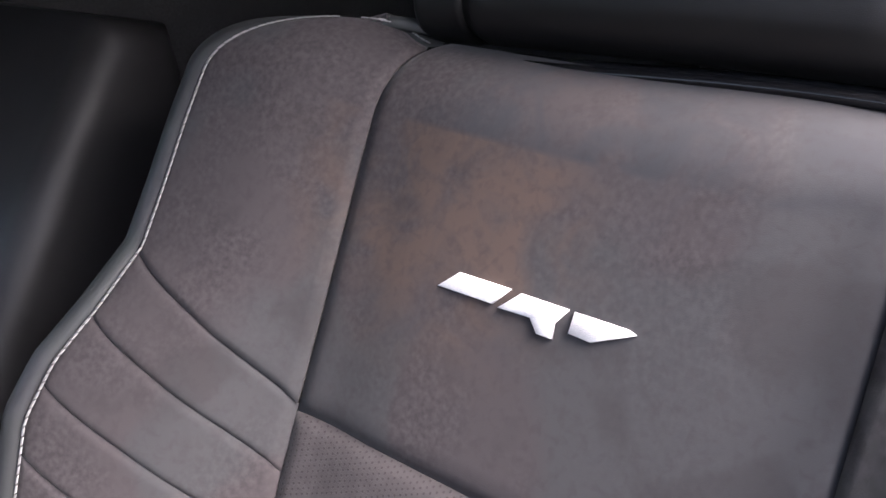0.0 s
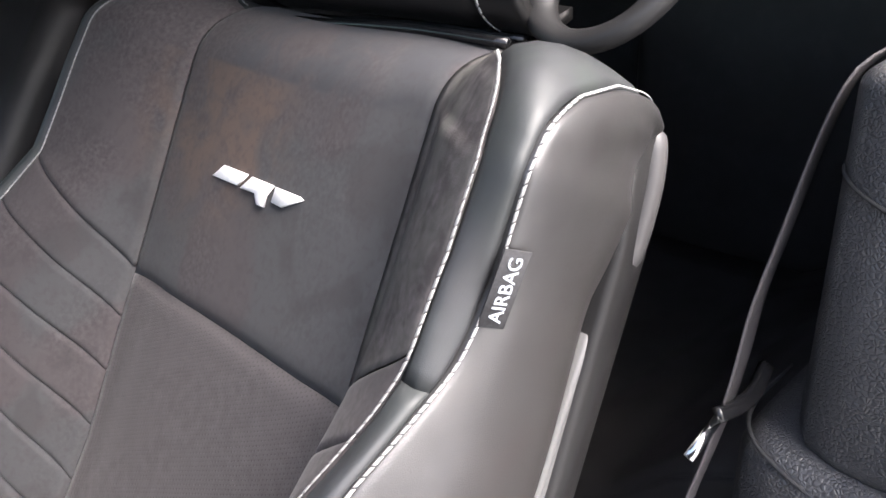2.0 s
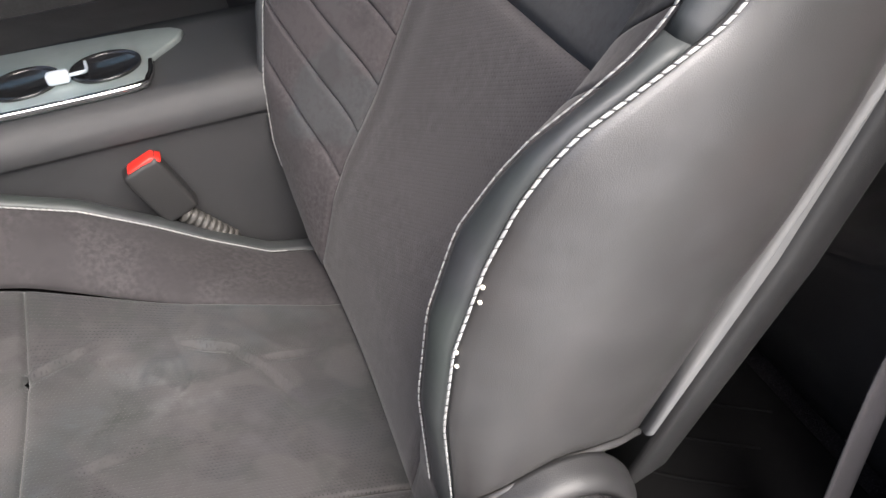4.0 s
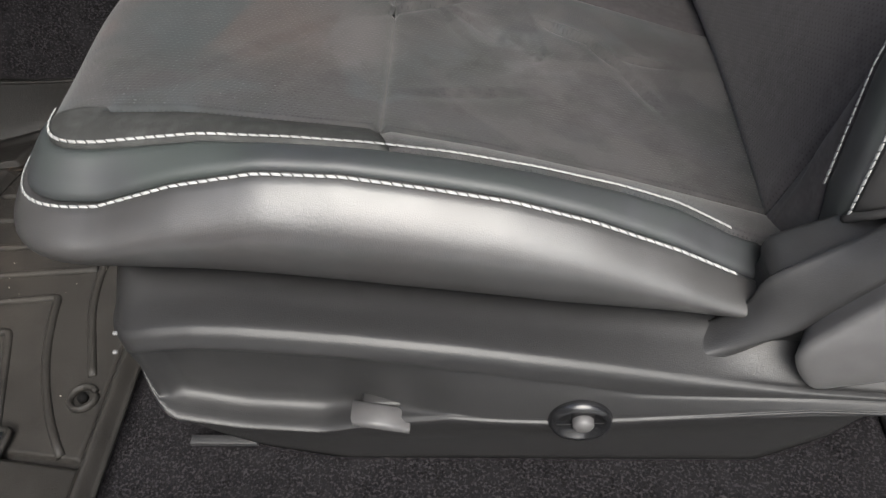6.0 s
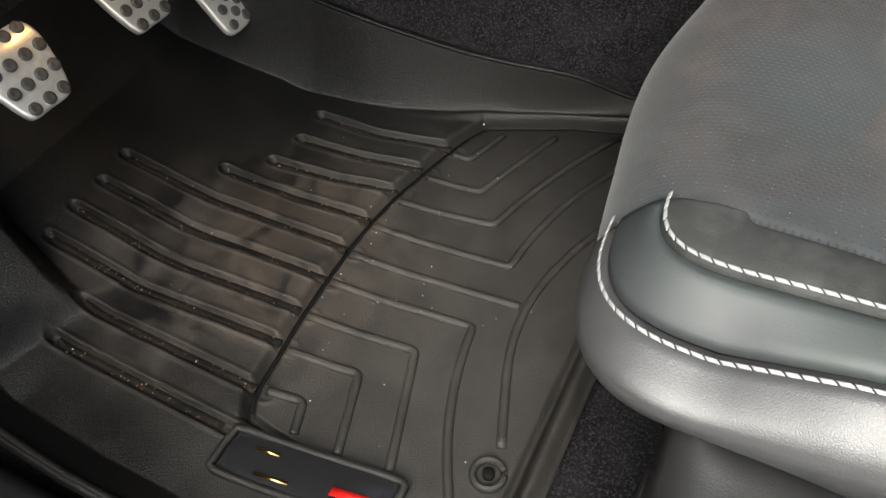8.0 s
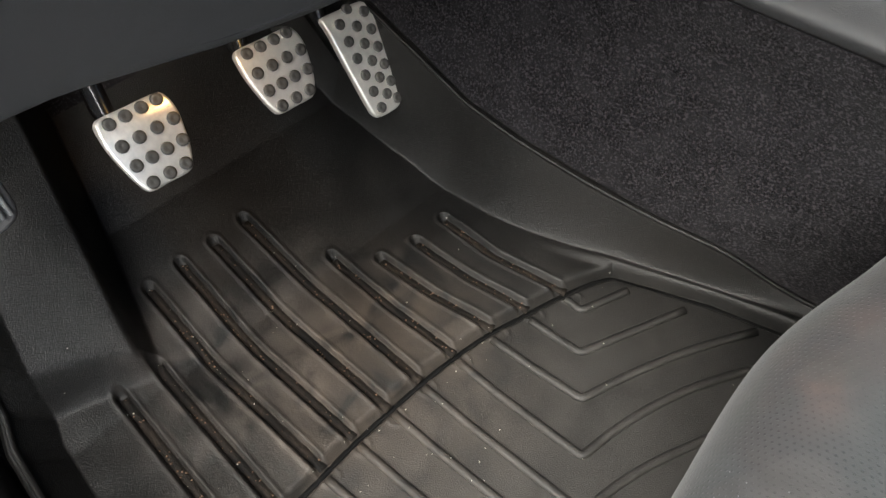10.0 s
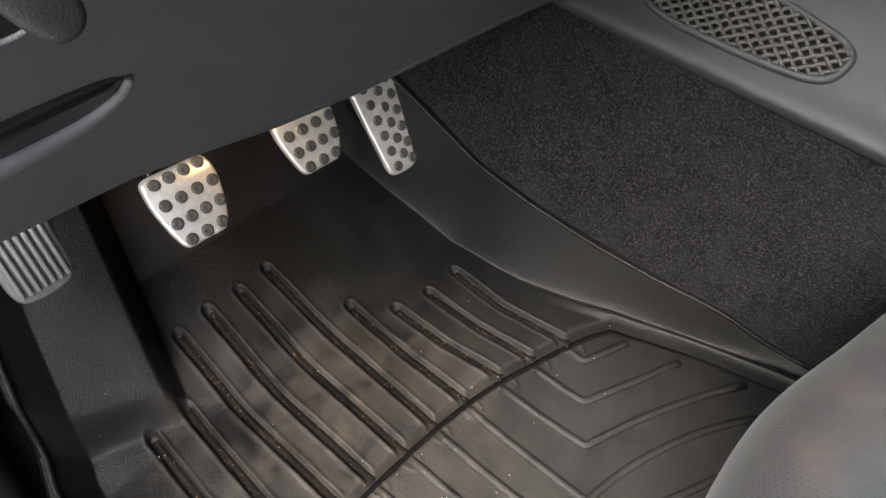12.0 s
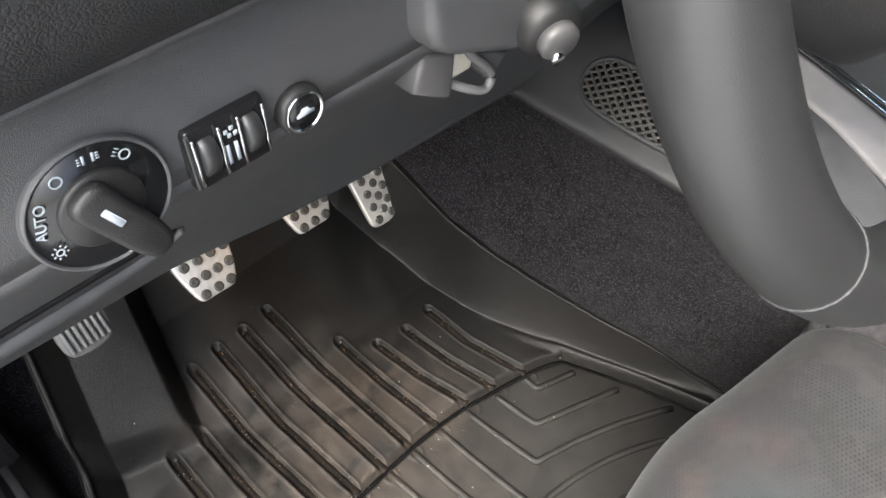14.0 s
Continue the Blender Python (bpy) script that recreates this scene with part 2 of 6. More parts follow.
stain_or_sheen(SUEDE, (0.432, 0.22, 0.635), 0.12, (0.044, 0.0455, 0.05), 1.3, ((0.4195, 0.0, 0.611), (0.454, -0.04, 0.891)))
stain_or_sheen(SUEDE, (0.428, 0.33, 0.63), 0.13, (0.042, 0.0445, 0.05), 1.4, ((0.4195, 0.0, 0.611), (0.454, -0.04, 0.891)))
patched(SUEDE, (0.037, 0.0335, 0.0355), 150.0, 0.5, 0.72, 0.34, (0.9, 0.2, 4.0))
# nap brushed one way and the other where people slide across
patched(PERF, (0.05, 0.047, 0.047), 7.5, 0.52, 0.545, 0.6, (5.3, 2.2, 0.4))
patched(PERF, (0.027, 0.026, 0.027), 10.0, 0.55, 0.6, 0.55, (1.2, 6.1, 3.3))
patched(PERF, (0.0265, 0.0285, 0.027), 26.0, 0.5, 0.6, 0.5, (0.6, 3.2, 1.7))
patched(PERF, (0.046, 0.0435, 0.043), 38.0, 0.54, 0.66, 0.45, (4.1, 0.4, 2.9))
patched(SUEDE_SHADED, (0.028, 0.0255, 0.027), 22.0, 0.5, 0.62, 0.5, (2.2, 1.3, 0.8))
full = (-0.2, 0.75)
stain_or_sheen(PERF, (-0.235, 0.26, 0.238), 0.085, (0.031, 0.0365, 0.0385), 1.1, ((-0.205, 0.26, 0.23), (-0.97, 0.2, 0.0)), full)
stain_or_sheen(PERF, (-0.17, 0.265, 0.222), 0.085, (0.047, 0.04, 0.038), 1.1, ((-0.203, 0.26, 0.23), (0.97, -0.2, 0.0)), full)
stain_or_sheen(PERF, (-0.115, 0.275, 0.21), 0.06, (0.058, 0.0545, 0.0545), 1.2, ((-0.134, 0.27, 0.212), (0.99, -0.1, 0.0)), full)
stain_or_sheen(PERF, (-0.045, 0.27, 0.19), 0.075, (0.025, 0.0265, 0.025), 1.2)
stain_or_sheen(PERF, (0.08, 0.33, 0.15), 0.07, (0.028, 0.027, 0.0275), 1.2, ((0.09, 0.36, 0.15), (0.75, 0.66, 0.0)), full)
patched(LEATHER, (0.036, 0.0315, 0.031), 9.0, 0.5, 0.7, 0.6, (0.5, 0.2, 0.9))
# green patches painted in for the tinted window's reflection on the band
patched(BAND, (0.03, 0.037, 0.034), 11.0, 0.5, 0.62, 0.7, (0.1, 0.8, 0.3))
stain_or_sheen(RUBBER, (-0.58, 0.18, 0.02), 0.21, (0.06, 0.05, 0.041), 0.6)
stain_or_sheen(RUBBER, (-0.56, 0.2, 0.01), 0.15, (0.07, 0.048, 0.032), 0.65)
# heel dust, strengthened to paint in the sky's sheen on the rubber
stain_or_sheen(RUBBER, (-0.43, 0.25, 0.0), 0.26, (0.044, 0.041, 0.038), 0.85, None, (-0.1, 0.8))
stain_or_sheen(RUBBER, (-0.4, 0.07, 0.0), 0.24, (0.04, 0.037, 0.034), 0.7, None, (-0.1, 0.8))
stain_or_sheen(RUBBER, (-0.67, 0.12, 0.02), 0.13, (0.085, 0.073, 0.065), 0.45)
# pale specks painted in for the glint of the fine grain
patched(RUBBER, (0.034, 0.032, 0.03), 650.0, 0.58, 0.68, 0.3, (0.2, 0.7, 0.1))
CARPET = material("black_carpet", (0.005, 0.0046, 0.0052), 0.95, spots=0.7, scale=450, bump=1.0, bump_scale=700, sheen=0.05, second=(0.0072, 0.0067, 0.0075), second_scale=30, specular=0.1)
patched(CARPET, (0.036, 0.0325, 0.0355), 480.0, 0.5, 0.66, 0.75, (0.3, 0.1, 0.7))
patched(CARPET, (0.017, 0.0155, 0.017), 55.0, 0.46, 0.64, 0.3, (1.3, 0.8, 0.2))
THREAD = material("white_thread", (0.31, 0.31, 0.305), 0.7, spots=0.1, scale=300, bump=0.4, bump_scale=2500)
DARKTHREAD = material("dark_thread", (0.02, 0.02, 0.02), 0.8, spots=0.1, bump=0)
EMBROIDERY = material("white_embroidery", (0.85, 0.85, 0.85), 0.6, spots=0.06, scale=500, bump=0.5, bump_scale=1500)
STEEL = material("brushed_steel", (0.8, 0.77, 0.72), 0.36, metal=0.65, spots=0.08, scale=200, bump=0.1, bump_scale=600)
CHROME = material("chrome", (0.8, 0.8, 0.8), 0.12, metal=1.0, spots=0.04, bump=0)
STUD = material("rubber_stud", (0.05, 0.047, 0.043), 0.6, spots=0.15, bump=0.2)
WEBBING = material("belt_webbing", (0.05, 0.046, 0.05), 0.7, spots=0.2, scale=300, bump=0.5, bump_scale=1500)
RED = material("red_plastic", (0.75, 0.03, 0.02), 0.4, spots=0.05, bump=0)
REDPRINT = material("red_print", (0.5, 0.01, 0.01), 0.4, spots=0.05, bump=0)
GOLDGLINT = material("gold_glint", (0.8, 0.5, 0.15), 0.2, metal=1.0, spots=0.1, bump=0)
WHITEPRINT = material("white_print", (0.42, 0.46, 0.5), 0.5, spots=0.04, bump=0)
TAGCLOTH = material("tag_cloth", (0.03, 0.03, 0.032), 0.85, spots=0.3, scale=600, bump=0.6, bump_scale=2200)
TRIMSILVER = material("satin_silver_trim", (0.2, 0.19, 0.19), 0.5, metal=0.3, spots=0.06, scale=60, bump=0.05, bump_scale=900)
LINER = material("headliner_cloth", (0.06, 0.06, 0.06), 0.95, spots=0.2, scale=200, bump=0.4, bump_scale=800)
GROUND = material("concrete_ground", (0.42, 0.43, 0.435), 0.85, spots=0.2, scale=6, bump=0.4, bump_scale=60)
TINT = bpy.data.materials.new("green_tinted_glass")
TINT.use_nodes = True
tint_nodes = TINT.node_tree.nodes
tint_nodes["Principled BSDF"].inputs["Base Color"].default_value = (0.75, 0.93, 0.84, 1)
tint_nodes["Principled BSDF"].inputs["Transmission Weight"].default_value = 1.0
tint_nodes["Principled BSDF"].inputs["Roughness"].default_value = 0.0
RIMLEATHER = material("rim_leather", (0.018, 0.018, 0.0188), 0.4, spots=0.1, scale=60, bump=0.06, bump_scale=1100, bump_kind="cells", second=(0.0205, 0.0205, 0.021), specular=0.6)
# black leather darkened to hold the shade under the headrest
HEADLEATHER_SHADED = material("headrest_leather_shaded", (0.009, 0.0088, 0.009), 0.42, spots=0.1, scale=60, bump=0.08, bump_scale=1000, bump_kind="cells", specular=0.4)
DIRTCHIP = material("brown_grit", (0.16, 0.09, 0.05), 0.8, spots=0.5, scale=300, bump=0)
CREAM = material("worn_foam", (0.7, 0.66, 0.56), 0.8, spots=0.1, bump=0)


# ---------------------------------------------------------------- mesh helpers
def thing(name, label, category, group="", kind=""):
    return tagged(new(name), label, category, group, kind)


def link_mesh(name, bm, mat, parent=None, label="", smooth=True):
    me = bpy.data.meshes.new(name)
    bm.normal_update()
    bm.to_mesh(me)
    bm.free()
    if smooth:
        for p in me.polygons:
            p.use_smooth = True
    me.materials.append(mat)
    ob = new(name, me)
    ob.parent = parent
    if label:
        ob["label"] = label
    return ob


part = link_mesh


def grid_shell(P, thick, roll=0.0, roll_width=0.006, uv=None):
    """A closed, padded sheet over the grid of points P (nu, nv, 3); its rims roll inwards like a sewn panel."""
    P = np.asarray(P, float)
    nu, nv, _ = P.shape
    du, dv = np.gradient(P, axis=0), np.gradient(P, axis=1)
    N = np.cross(du, dv)
    N /= np.linalg.norm(N, axis=2, keepdims=True) + 1e-12
    lu = np.linalg.norm(np.diff(P, axis=0), axis=2).mean(1)
    lv = np.linalg.norm(np.diff(P, axis=1), axis=2).mean(0)
    su, sv = np.r_[0, np.cumsum(lu)], np.r_[0, np.cumsum(lv)]
    if roll:
        eu = np.minimum(su, su[-1] - su)[:, None] + 0 * sv
        ev = np.minimum(sv, sv[-1] - sv)[None] + 0 * su[:, None]
        e = np.clip(np.minimum(eu, ev) / roll_width, 0, 1)
        P = P - N * (roll * (1 - np.sqrt(1 - (1 - e) ** 2)))[..., None]
    Q = P - N * thick
    bm = bmesh.new()
    layer = bm.loops.layers.uv.new("UVMap")
    top = [[bm.verts.new(P[i, j]) for j in range(nv)] for i in range(nu)]
    low = [[bm.verts.new(Q[i, j]) for j in range(nv)] for i in range(nu)]
    for i in range(nu - 1):
        for j in range(nv - 1):
            f = bm.faces.new((top[i][j], top[i + 1][j], top[i + 1][j + 1], top[i][j + 1]))
            for lp, (a, b) in zip(f.loops, ((i, j), (i + 1, j), (i + 1, j + 1), (i, j + 1))):
                lp[layer].uv = (su[a], sv[b])
            bm.faces.new((low[i][j], low[i][j + 1], low[i + 1][j + 1], low[i + 1][j]))
    for i in range(nu - 1):
        bm.faces.new((top[i][0], low[i][0], low[i + 1][0], top[i + 1][0]))
        bm.faces.new((top[i][-1], top[i + 1][-1], low[i + 1][-1], low[i][-1]))
    for j in range(nv - 1):
        bm.faces.new((top[0][j], top[0][j + 1], low[0][j + 1], low[0][j]))
        bm.faces.new((top[-1][j], low[-1][j], low[-1][j + 1], top[-1][j + 1]))
    return bm


def box(x0, x1, y0, y1, z0, z1, bevel=0.004, segs=2, bm=None):
    own = bm is None
    b = bmesh.new()
    bmesh.ops.create_cube(b, size=1)
    for v in b.verts:
        v.co = Vector(((x0 + x1) / 2 + v.co.x * (x1 - x0), (y0 + y1) / 2 + v.co.y * (y1 - y0), (z0 + z1) / 2 + v.co.z * (z1 - z0)))
    if bevel:
        bmesh.ops.bevel(b, geom=b.edges[:], offset=bevel, segments=segs, profile=0.5, affect="EDGES")
    if own:
        return b
    merge(bm, b)
    return bm


def merge(bm, other, m=None):
    if m is not None:
        other.transform(m)
    tmp = bpy.data.meshes.new("tmp")
    other.to_mesh(tmp)
    other.free()
    bm.from_mesh(tmp)
    bpy.data.meshes.remove(tmp)
    return bm


def curve_points(pts, n, closed=False):
    """A smooth curve through points, n samples evenly spaced along it."""
    pts = np.asarray(pts, float)
    m = len(pts)
    out = []
    spans = m if closed else m - 1
    for i in range(spans):
        p1, p2 = pts[i], pts[(i + 1) % m]
        p0 = pts[i - 1] if closed or i else 2 * p1 - p2
        p3 = pts[(i + 2) % m] if closed or i + 2 < m else 2 * p2 - p1
        for t in np.linspace(0, 1, 24, endpoint=False):
            out.append(0.5 * (2 * p1 + (p2 - p0) * t + (2 * p0 - 5 * p1 + 4 * p2 - p3) * t * t + (3 * p1 - p0 - 3 * p2 + p3) * t**3))
    out.append(pts[0] if closed else pts[-1])
    out = np.array(out)
    s = np.r_[0, np.cumsum(np.linalg.norm(np.diff(out, axis=0), axis=1))]
    q = np.linspace(0, s[-1], n + 1 if closed else n)
    res = np.stack([np.interp(q, s, out[:, k]) for k in range(out.shape[1])], 1)
    return res[:-1] if closed else res


def prism(outline, lo, hi, axis="y", bevel=0.004, segs=2):
    """An outline in the plane across the axis, pushed from lo to hi, with rounded rims."""
    bm = bmesh.new()

    def place(p, a):
        return {"y": (p[0], a, p[1]), "x": (a, p[0], p[1]), "z": (p[0], p[1], a)}[axis]

    lower = [bm.verts.new(place(p, lo)) for p in outline]
    upper = [bm.verts.new(place(p, hi)) for p in outline]
    n = len(outline)
    f0, f1 = bm.faces.new(lower), bm.faces.new(upper[::-1])
    for i in range(n):
        bm.faces.new((lower[i], upper[i], upper[(i + 1) % n], lower[(i + 1) % n]))
    bmesh.ops.recalc_face_normals(bm, faces=bm.faces[:])
    if bevel:
        bmesh.ops.bevel(bm, geom=list(f0.edges) + list(f1.edges), offset=bevel, segments=segs, profile=0.5, affect="EDGES")
    return bm


def sweep(pts, profile, closed=False, up=(0, 0, 1), bm=None, taper=None):
    """A closed profile of (side, height) swept along points."""
    pts = [Vector(p) for p in pts]
    own = bm or bmesh.new()
    rings = []
    n = len(pts)
    for i, p in enumerate(pts):
        a = pts[i - 1] if (closed or i) else p
        b = pts[(i + 1) % n] if (closed or i + 1 < n) else p
        d = (b - a).normalized()
        side = d.cross(Vector(up))
        if side.length < 1e-4:
            side = d.cross(Vector((0, 1, 0)))
        side.normalize()
        top = side.cross(d).normalized()
        k = taper(i / max(1, n - 1)) if taper else 1.0
        rings.append([own.verts.new(p + side * (s * k) + top * (h * k)) for s, h in profile])
    m = len(profile)
    for i in range(n if closed else n - 1):
        r0, r1 = rings[i], rings[(i + 1) % n]
        for j in range(m):
            own.faces.new((r0[j], r0[(j + 1) % m], r1[(j + 1) % m], r1[j]))
    if not closed:
        own.faces.new(rings[0][::-1])
        own.faces.new(rings[-1])
    bmesh.ops.recalc_face_normals(own, faces=own.faces[:])
    return own


def ring_profile(r, n=10, squash=1.0):
    return [(r * math.cos(2 * math.pi * i / n), r * squash * math.sin(2 * math.pi * i / n)) for i in range(n)]


def lathe(profile, n=32):
    """A turned shape round z from (radius, height) pairs."""
    bm = bmesh.new()
    rings = [[bm.verts.new((r * math.cos(2 * math.pi * i / n), r * math.sin(2 * math.pi * i / n), h)) for i in range(n)] for r, h in profile]
    for a, b in zip(rings, rings[1:]):
        for i in range(n):
            bm.faces.new((a[i], a[(i + 1) % n], b[(i + 1) % n], b[i]))
    bm.faces.new(rings[0][::-1])
    bm.faces.new(rings[-1])
    bmesh.ops.recalc_face_normals(bm, faces=bm.faces[:])
    return bm


def stitches(pts, length=0.0052, gap=0.001, r=0.00105, slant=0.9, lift=0.0004, normals=None):
    """Single stitches along a seam, each a small rounded dash."""
    pts = np.asarray(pts, float)
    s = np.r_[0, np.cumsum(np.linalg.norm(np.diff(pts, axis=0), axis=1))]
    bm = bmesh.new()
    q = 0.0
    while q + length < s[-1]:
        a = Vector([np.interp(q, s, pts[:, k]) for k in range(3)])
        b = Vector([np.interp(q + length, s, pts[:, k]) for k in range(3)])
        nn = Vector([np.interp(q + length / 2, s, normals[:, k]) for k in range(3)]).normalized() if normals is not None else Vector((0, 0, 1))
        d = (b - a).normalized()
        side = d.cross(nn).normalized()
        c = (a + b) / 2 + nn * lift
        h = length / 2
        ring = []
        for t, k in ((-1, 0.55), (-0.8, 1), (0.8, 1), (1, 0.55)):
            ring.append([bm.verts.new(c + d * (h * t + slant * r * x) + side * (r * x * (0.8 + 0.2 * k)) + nn * (r * 0.55 * k * y)) for x, y in ((-1, 0), (-0.7, 0.75), (0, 1), (0.7, 0.75), (1, 0), (0, -0.8))])
        for u, v in zip(ring, ring[1:]):
            for i in range(6):
                bm.faces.new((u[i], u[(i + 1) % 6], v[(i + 1) % 6], v[i]))
        bm.faces.new(ring[0][::-1])
        bm.faces.new(ring[-1])
        q += length + gap
    bmesh.ops.recalc_face_normals(bm, faces=bm.faces[:])
    return bm


def letters(text, size, m, mat, parent, depth=0.0003, label=""):
    cu = bpy.data.curves.new("lettering", "FONT")
    cu.body, cu.size, cu.extrude, cu.align_x, cu.align_y = text, size, depth, "CENTER", "CENTER"
    tmp = new("lettering_tmp", cu)
    bpy.context.view_layer.update()
    me = bpy.data.meshes.new_from_object(tmp.evaluated_get(bpy.context.evaluated_depsgraph_get()))
    bpy.data.objects.remove(tmp)
    me.transform(m)
    me.materials.clear()
    me.materials.append(mat)
    ob = new("lettering", me)
    ob.parent = parent
    if label:
        ob["label"] = label
    return ob


def smooth(a, b, x):
    t = np.clip((np.asarray(x, float) - a) / (b - a), 0, 1)
    return t * t * (3 - 2 * t)


# ---------------------------------------------------------------- the car round the seat
floor = tagged(link_mesh("floor", box(-1.15, 1.7, -0.07, 1.25, -0.06, -0.012, 0), CARPET, smooth=False), "black carpeted car floor", "floor", kind="structure")
ground = tagged(link_mesh("ground", box(-400, 400, -400, 400, -0.45, -0.36, 0), GROUND, smooth=False), "grey concrete ground outside the car", "ground", kind="structure")


def wall(name, label, bm, mat, category="wall"):
    return tagged(link_mesh(name, bm, mat, smooth=False), label, category, kind="structure")


wall("wall_firewall", "black carpeted toe board under the dash", prism([(-1.0, 0.6), (-1.0, 0.25), (-0.93, 0.16), (-0.86, 0.03), (-0.86, -0.05), (-1.1, -0.05), (-1.1, 0.6)], -0.1, 1.3, "y", 0), CARPET)
wall("wall_cowl", "black cowl under the windscreen", box(-1.6, -1.0, -0.16, 1.45, -0.05, 0.8, 0.01), DASH)
wall("wall_far_side", "black far side of the cabin below the window", box(-1.1, 1.7, 1.25, 1.35, -0.1, 0.64, 0.01), LINER)
wall("wall_far_pillar", "black far side pillar and rear quarter", box(0.0, 1.7, 1.25, 1.35, 0.64, 1.06, 0.01), LINER)
door_panel = box(0.0, 1.15, -0.04, 0.04, -0.12, 0.68, 0.02, 3)
door_panel.transform(pose(-0.74, -0.17, 0, 0, 0, -62))
wall("door_1", "open driver's door with dark inner trim", door_panel, PLASTIC, "door")
pane = wall("window_far", "green tinted passenger window glass", box(-0.8, 0.0, 1.29, 1.294, 0.64, 1.06, 0), TINT, "window")
pane.visible_shadow = False
wall("wall_rear", "black rear end of the cabin", box(1.6, 1.75, -0.25, 1.35, -0.1, 1.06, 0.01), LINER)
wall("wall_kick", "black kick panel beside the pedals", box(-1.0, -0.805, -0.17, -0.072, -0.05, 0.75, 0.01), PLASTIC)
wall("wall_fender", "dark front wing ahead of the door", box(-1.9, -0.745, -0.4, -0.172, -0.2, 0.72, 0.02), PLASTIC)
wall("wall_quarter", "dark quarter window frame behind the door", box(0.66, 1.6, -0.2, -0.12, 0.55, 1.08, 0.01), LINER)
ceiling = tagged(link_mesh("ceiling", box(-0.4, 1.7, 0.1, 1.25, 0.985, 1.03, 0.01), LINER, smooth=False), "dark cloth headliner of the car roof", "ceiling", kind="structure")
wall("rail_roof", "black roof rail over the rear", box(0.66, 1.65, -0.16, 0.1, 0.98, 1.02, 0.01), LINER, "rail")
sill = thing("sill", "black door sill with a ribbed scuff plate", "sill", kind="structure")
part("sill_beam", prism([(-0.16, -0.3), (-0.16, 0.02), (-0.13, 0.045), (-0.076, 0.045), (-0.066, 0.035), (-0.062, -0.3)], -1.0, 0.55, "x", 0.0), PLASTIC, sill)
for i in range(4):
    part("rib", sweep([(-0.87, -0.0925 - 0.0155 * i, 0.0455), (0.45, -0.0865 - 0.0155 * i, 0.0455)], [(-0.0055, -0.002), (-0.004, 0.004), (0.004, 0.004), (0.0055, -0.002)]), GREY, sill, "grey ribbed strip")

# ---------------------------------------------------------------- driver's seat
SEAT_Y = 0.305


def chain(ctrl, subs):
    """Smooth cross sections: ctrl (stations, points, 3) to a dense grid, and the column at which each control point lies."""
    ctrl = np.asarray(ctrl, float)
    n = ctrl.shape[1]
    cols, marks = [], [0]
    for j in range(n - 1):
        p1, p2 = ctrl[:, j], ctrl[:, j + 1]
        p0 = ctrl[:, j - 1] if j else 2 * p1 - p2
        p3 = ctrl[:, j + 2] if j + 2 < n else 2 * p2 - p1
        for t in np.linspace(0, 1, subs, endpoint=False):
            cols.append(0.5 * (2 * p1 + (p2 - p0) * t + (2 * p0 - 5 * p1 + 4 * p2 - p3) * t * t + (3 * p1 - p0 - 3 * p2 + p3) * t**3))
        marks.append(len(cols))
    cols.append(ctrl[:, -1])
    return np.stack(cols, 1), marks


def normals_of(P):
    N = np.cross(np.gradient(P, axis=0), np.gradient(P, axis=1))
    return N / (np.linalg.norm(N, axis=2, keepdims=True) + 1e-12)


def at_x(x, xs, zs):
    return float(np.interp(x, xs, zs))


FRONT, CORNER = -0.245, 0.132


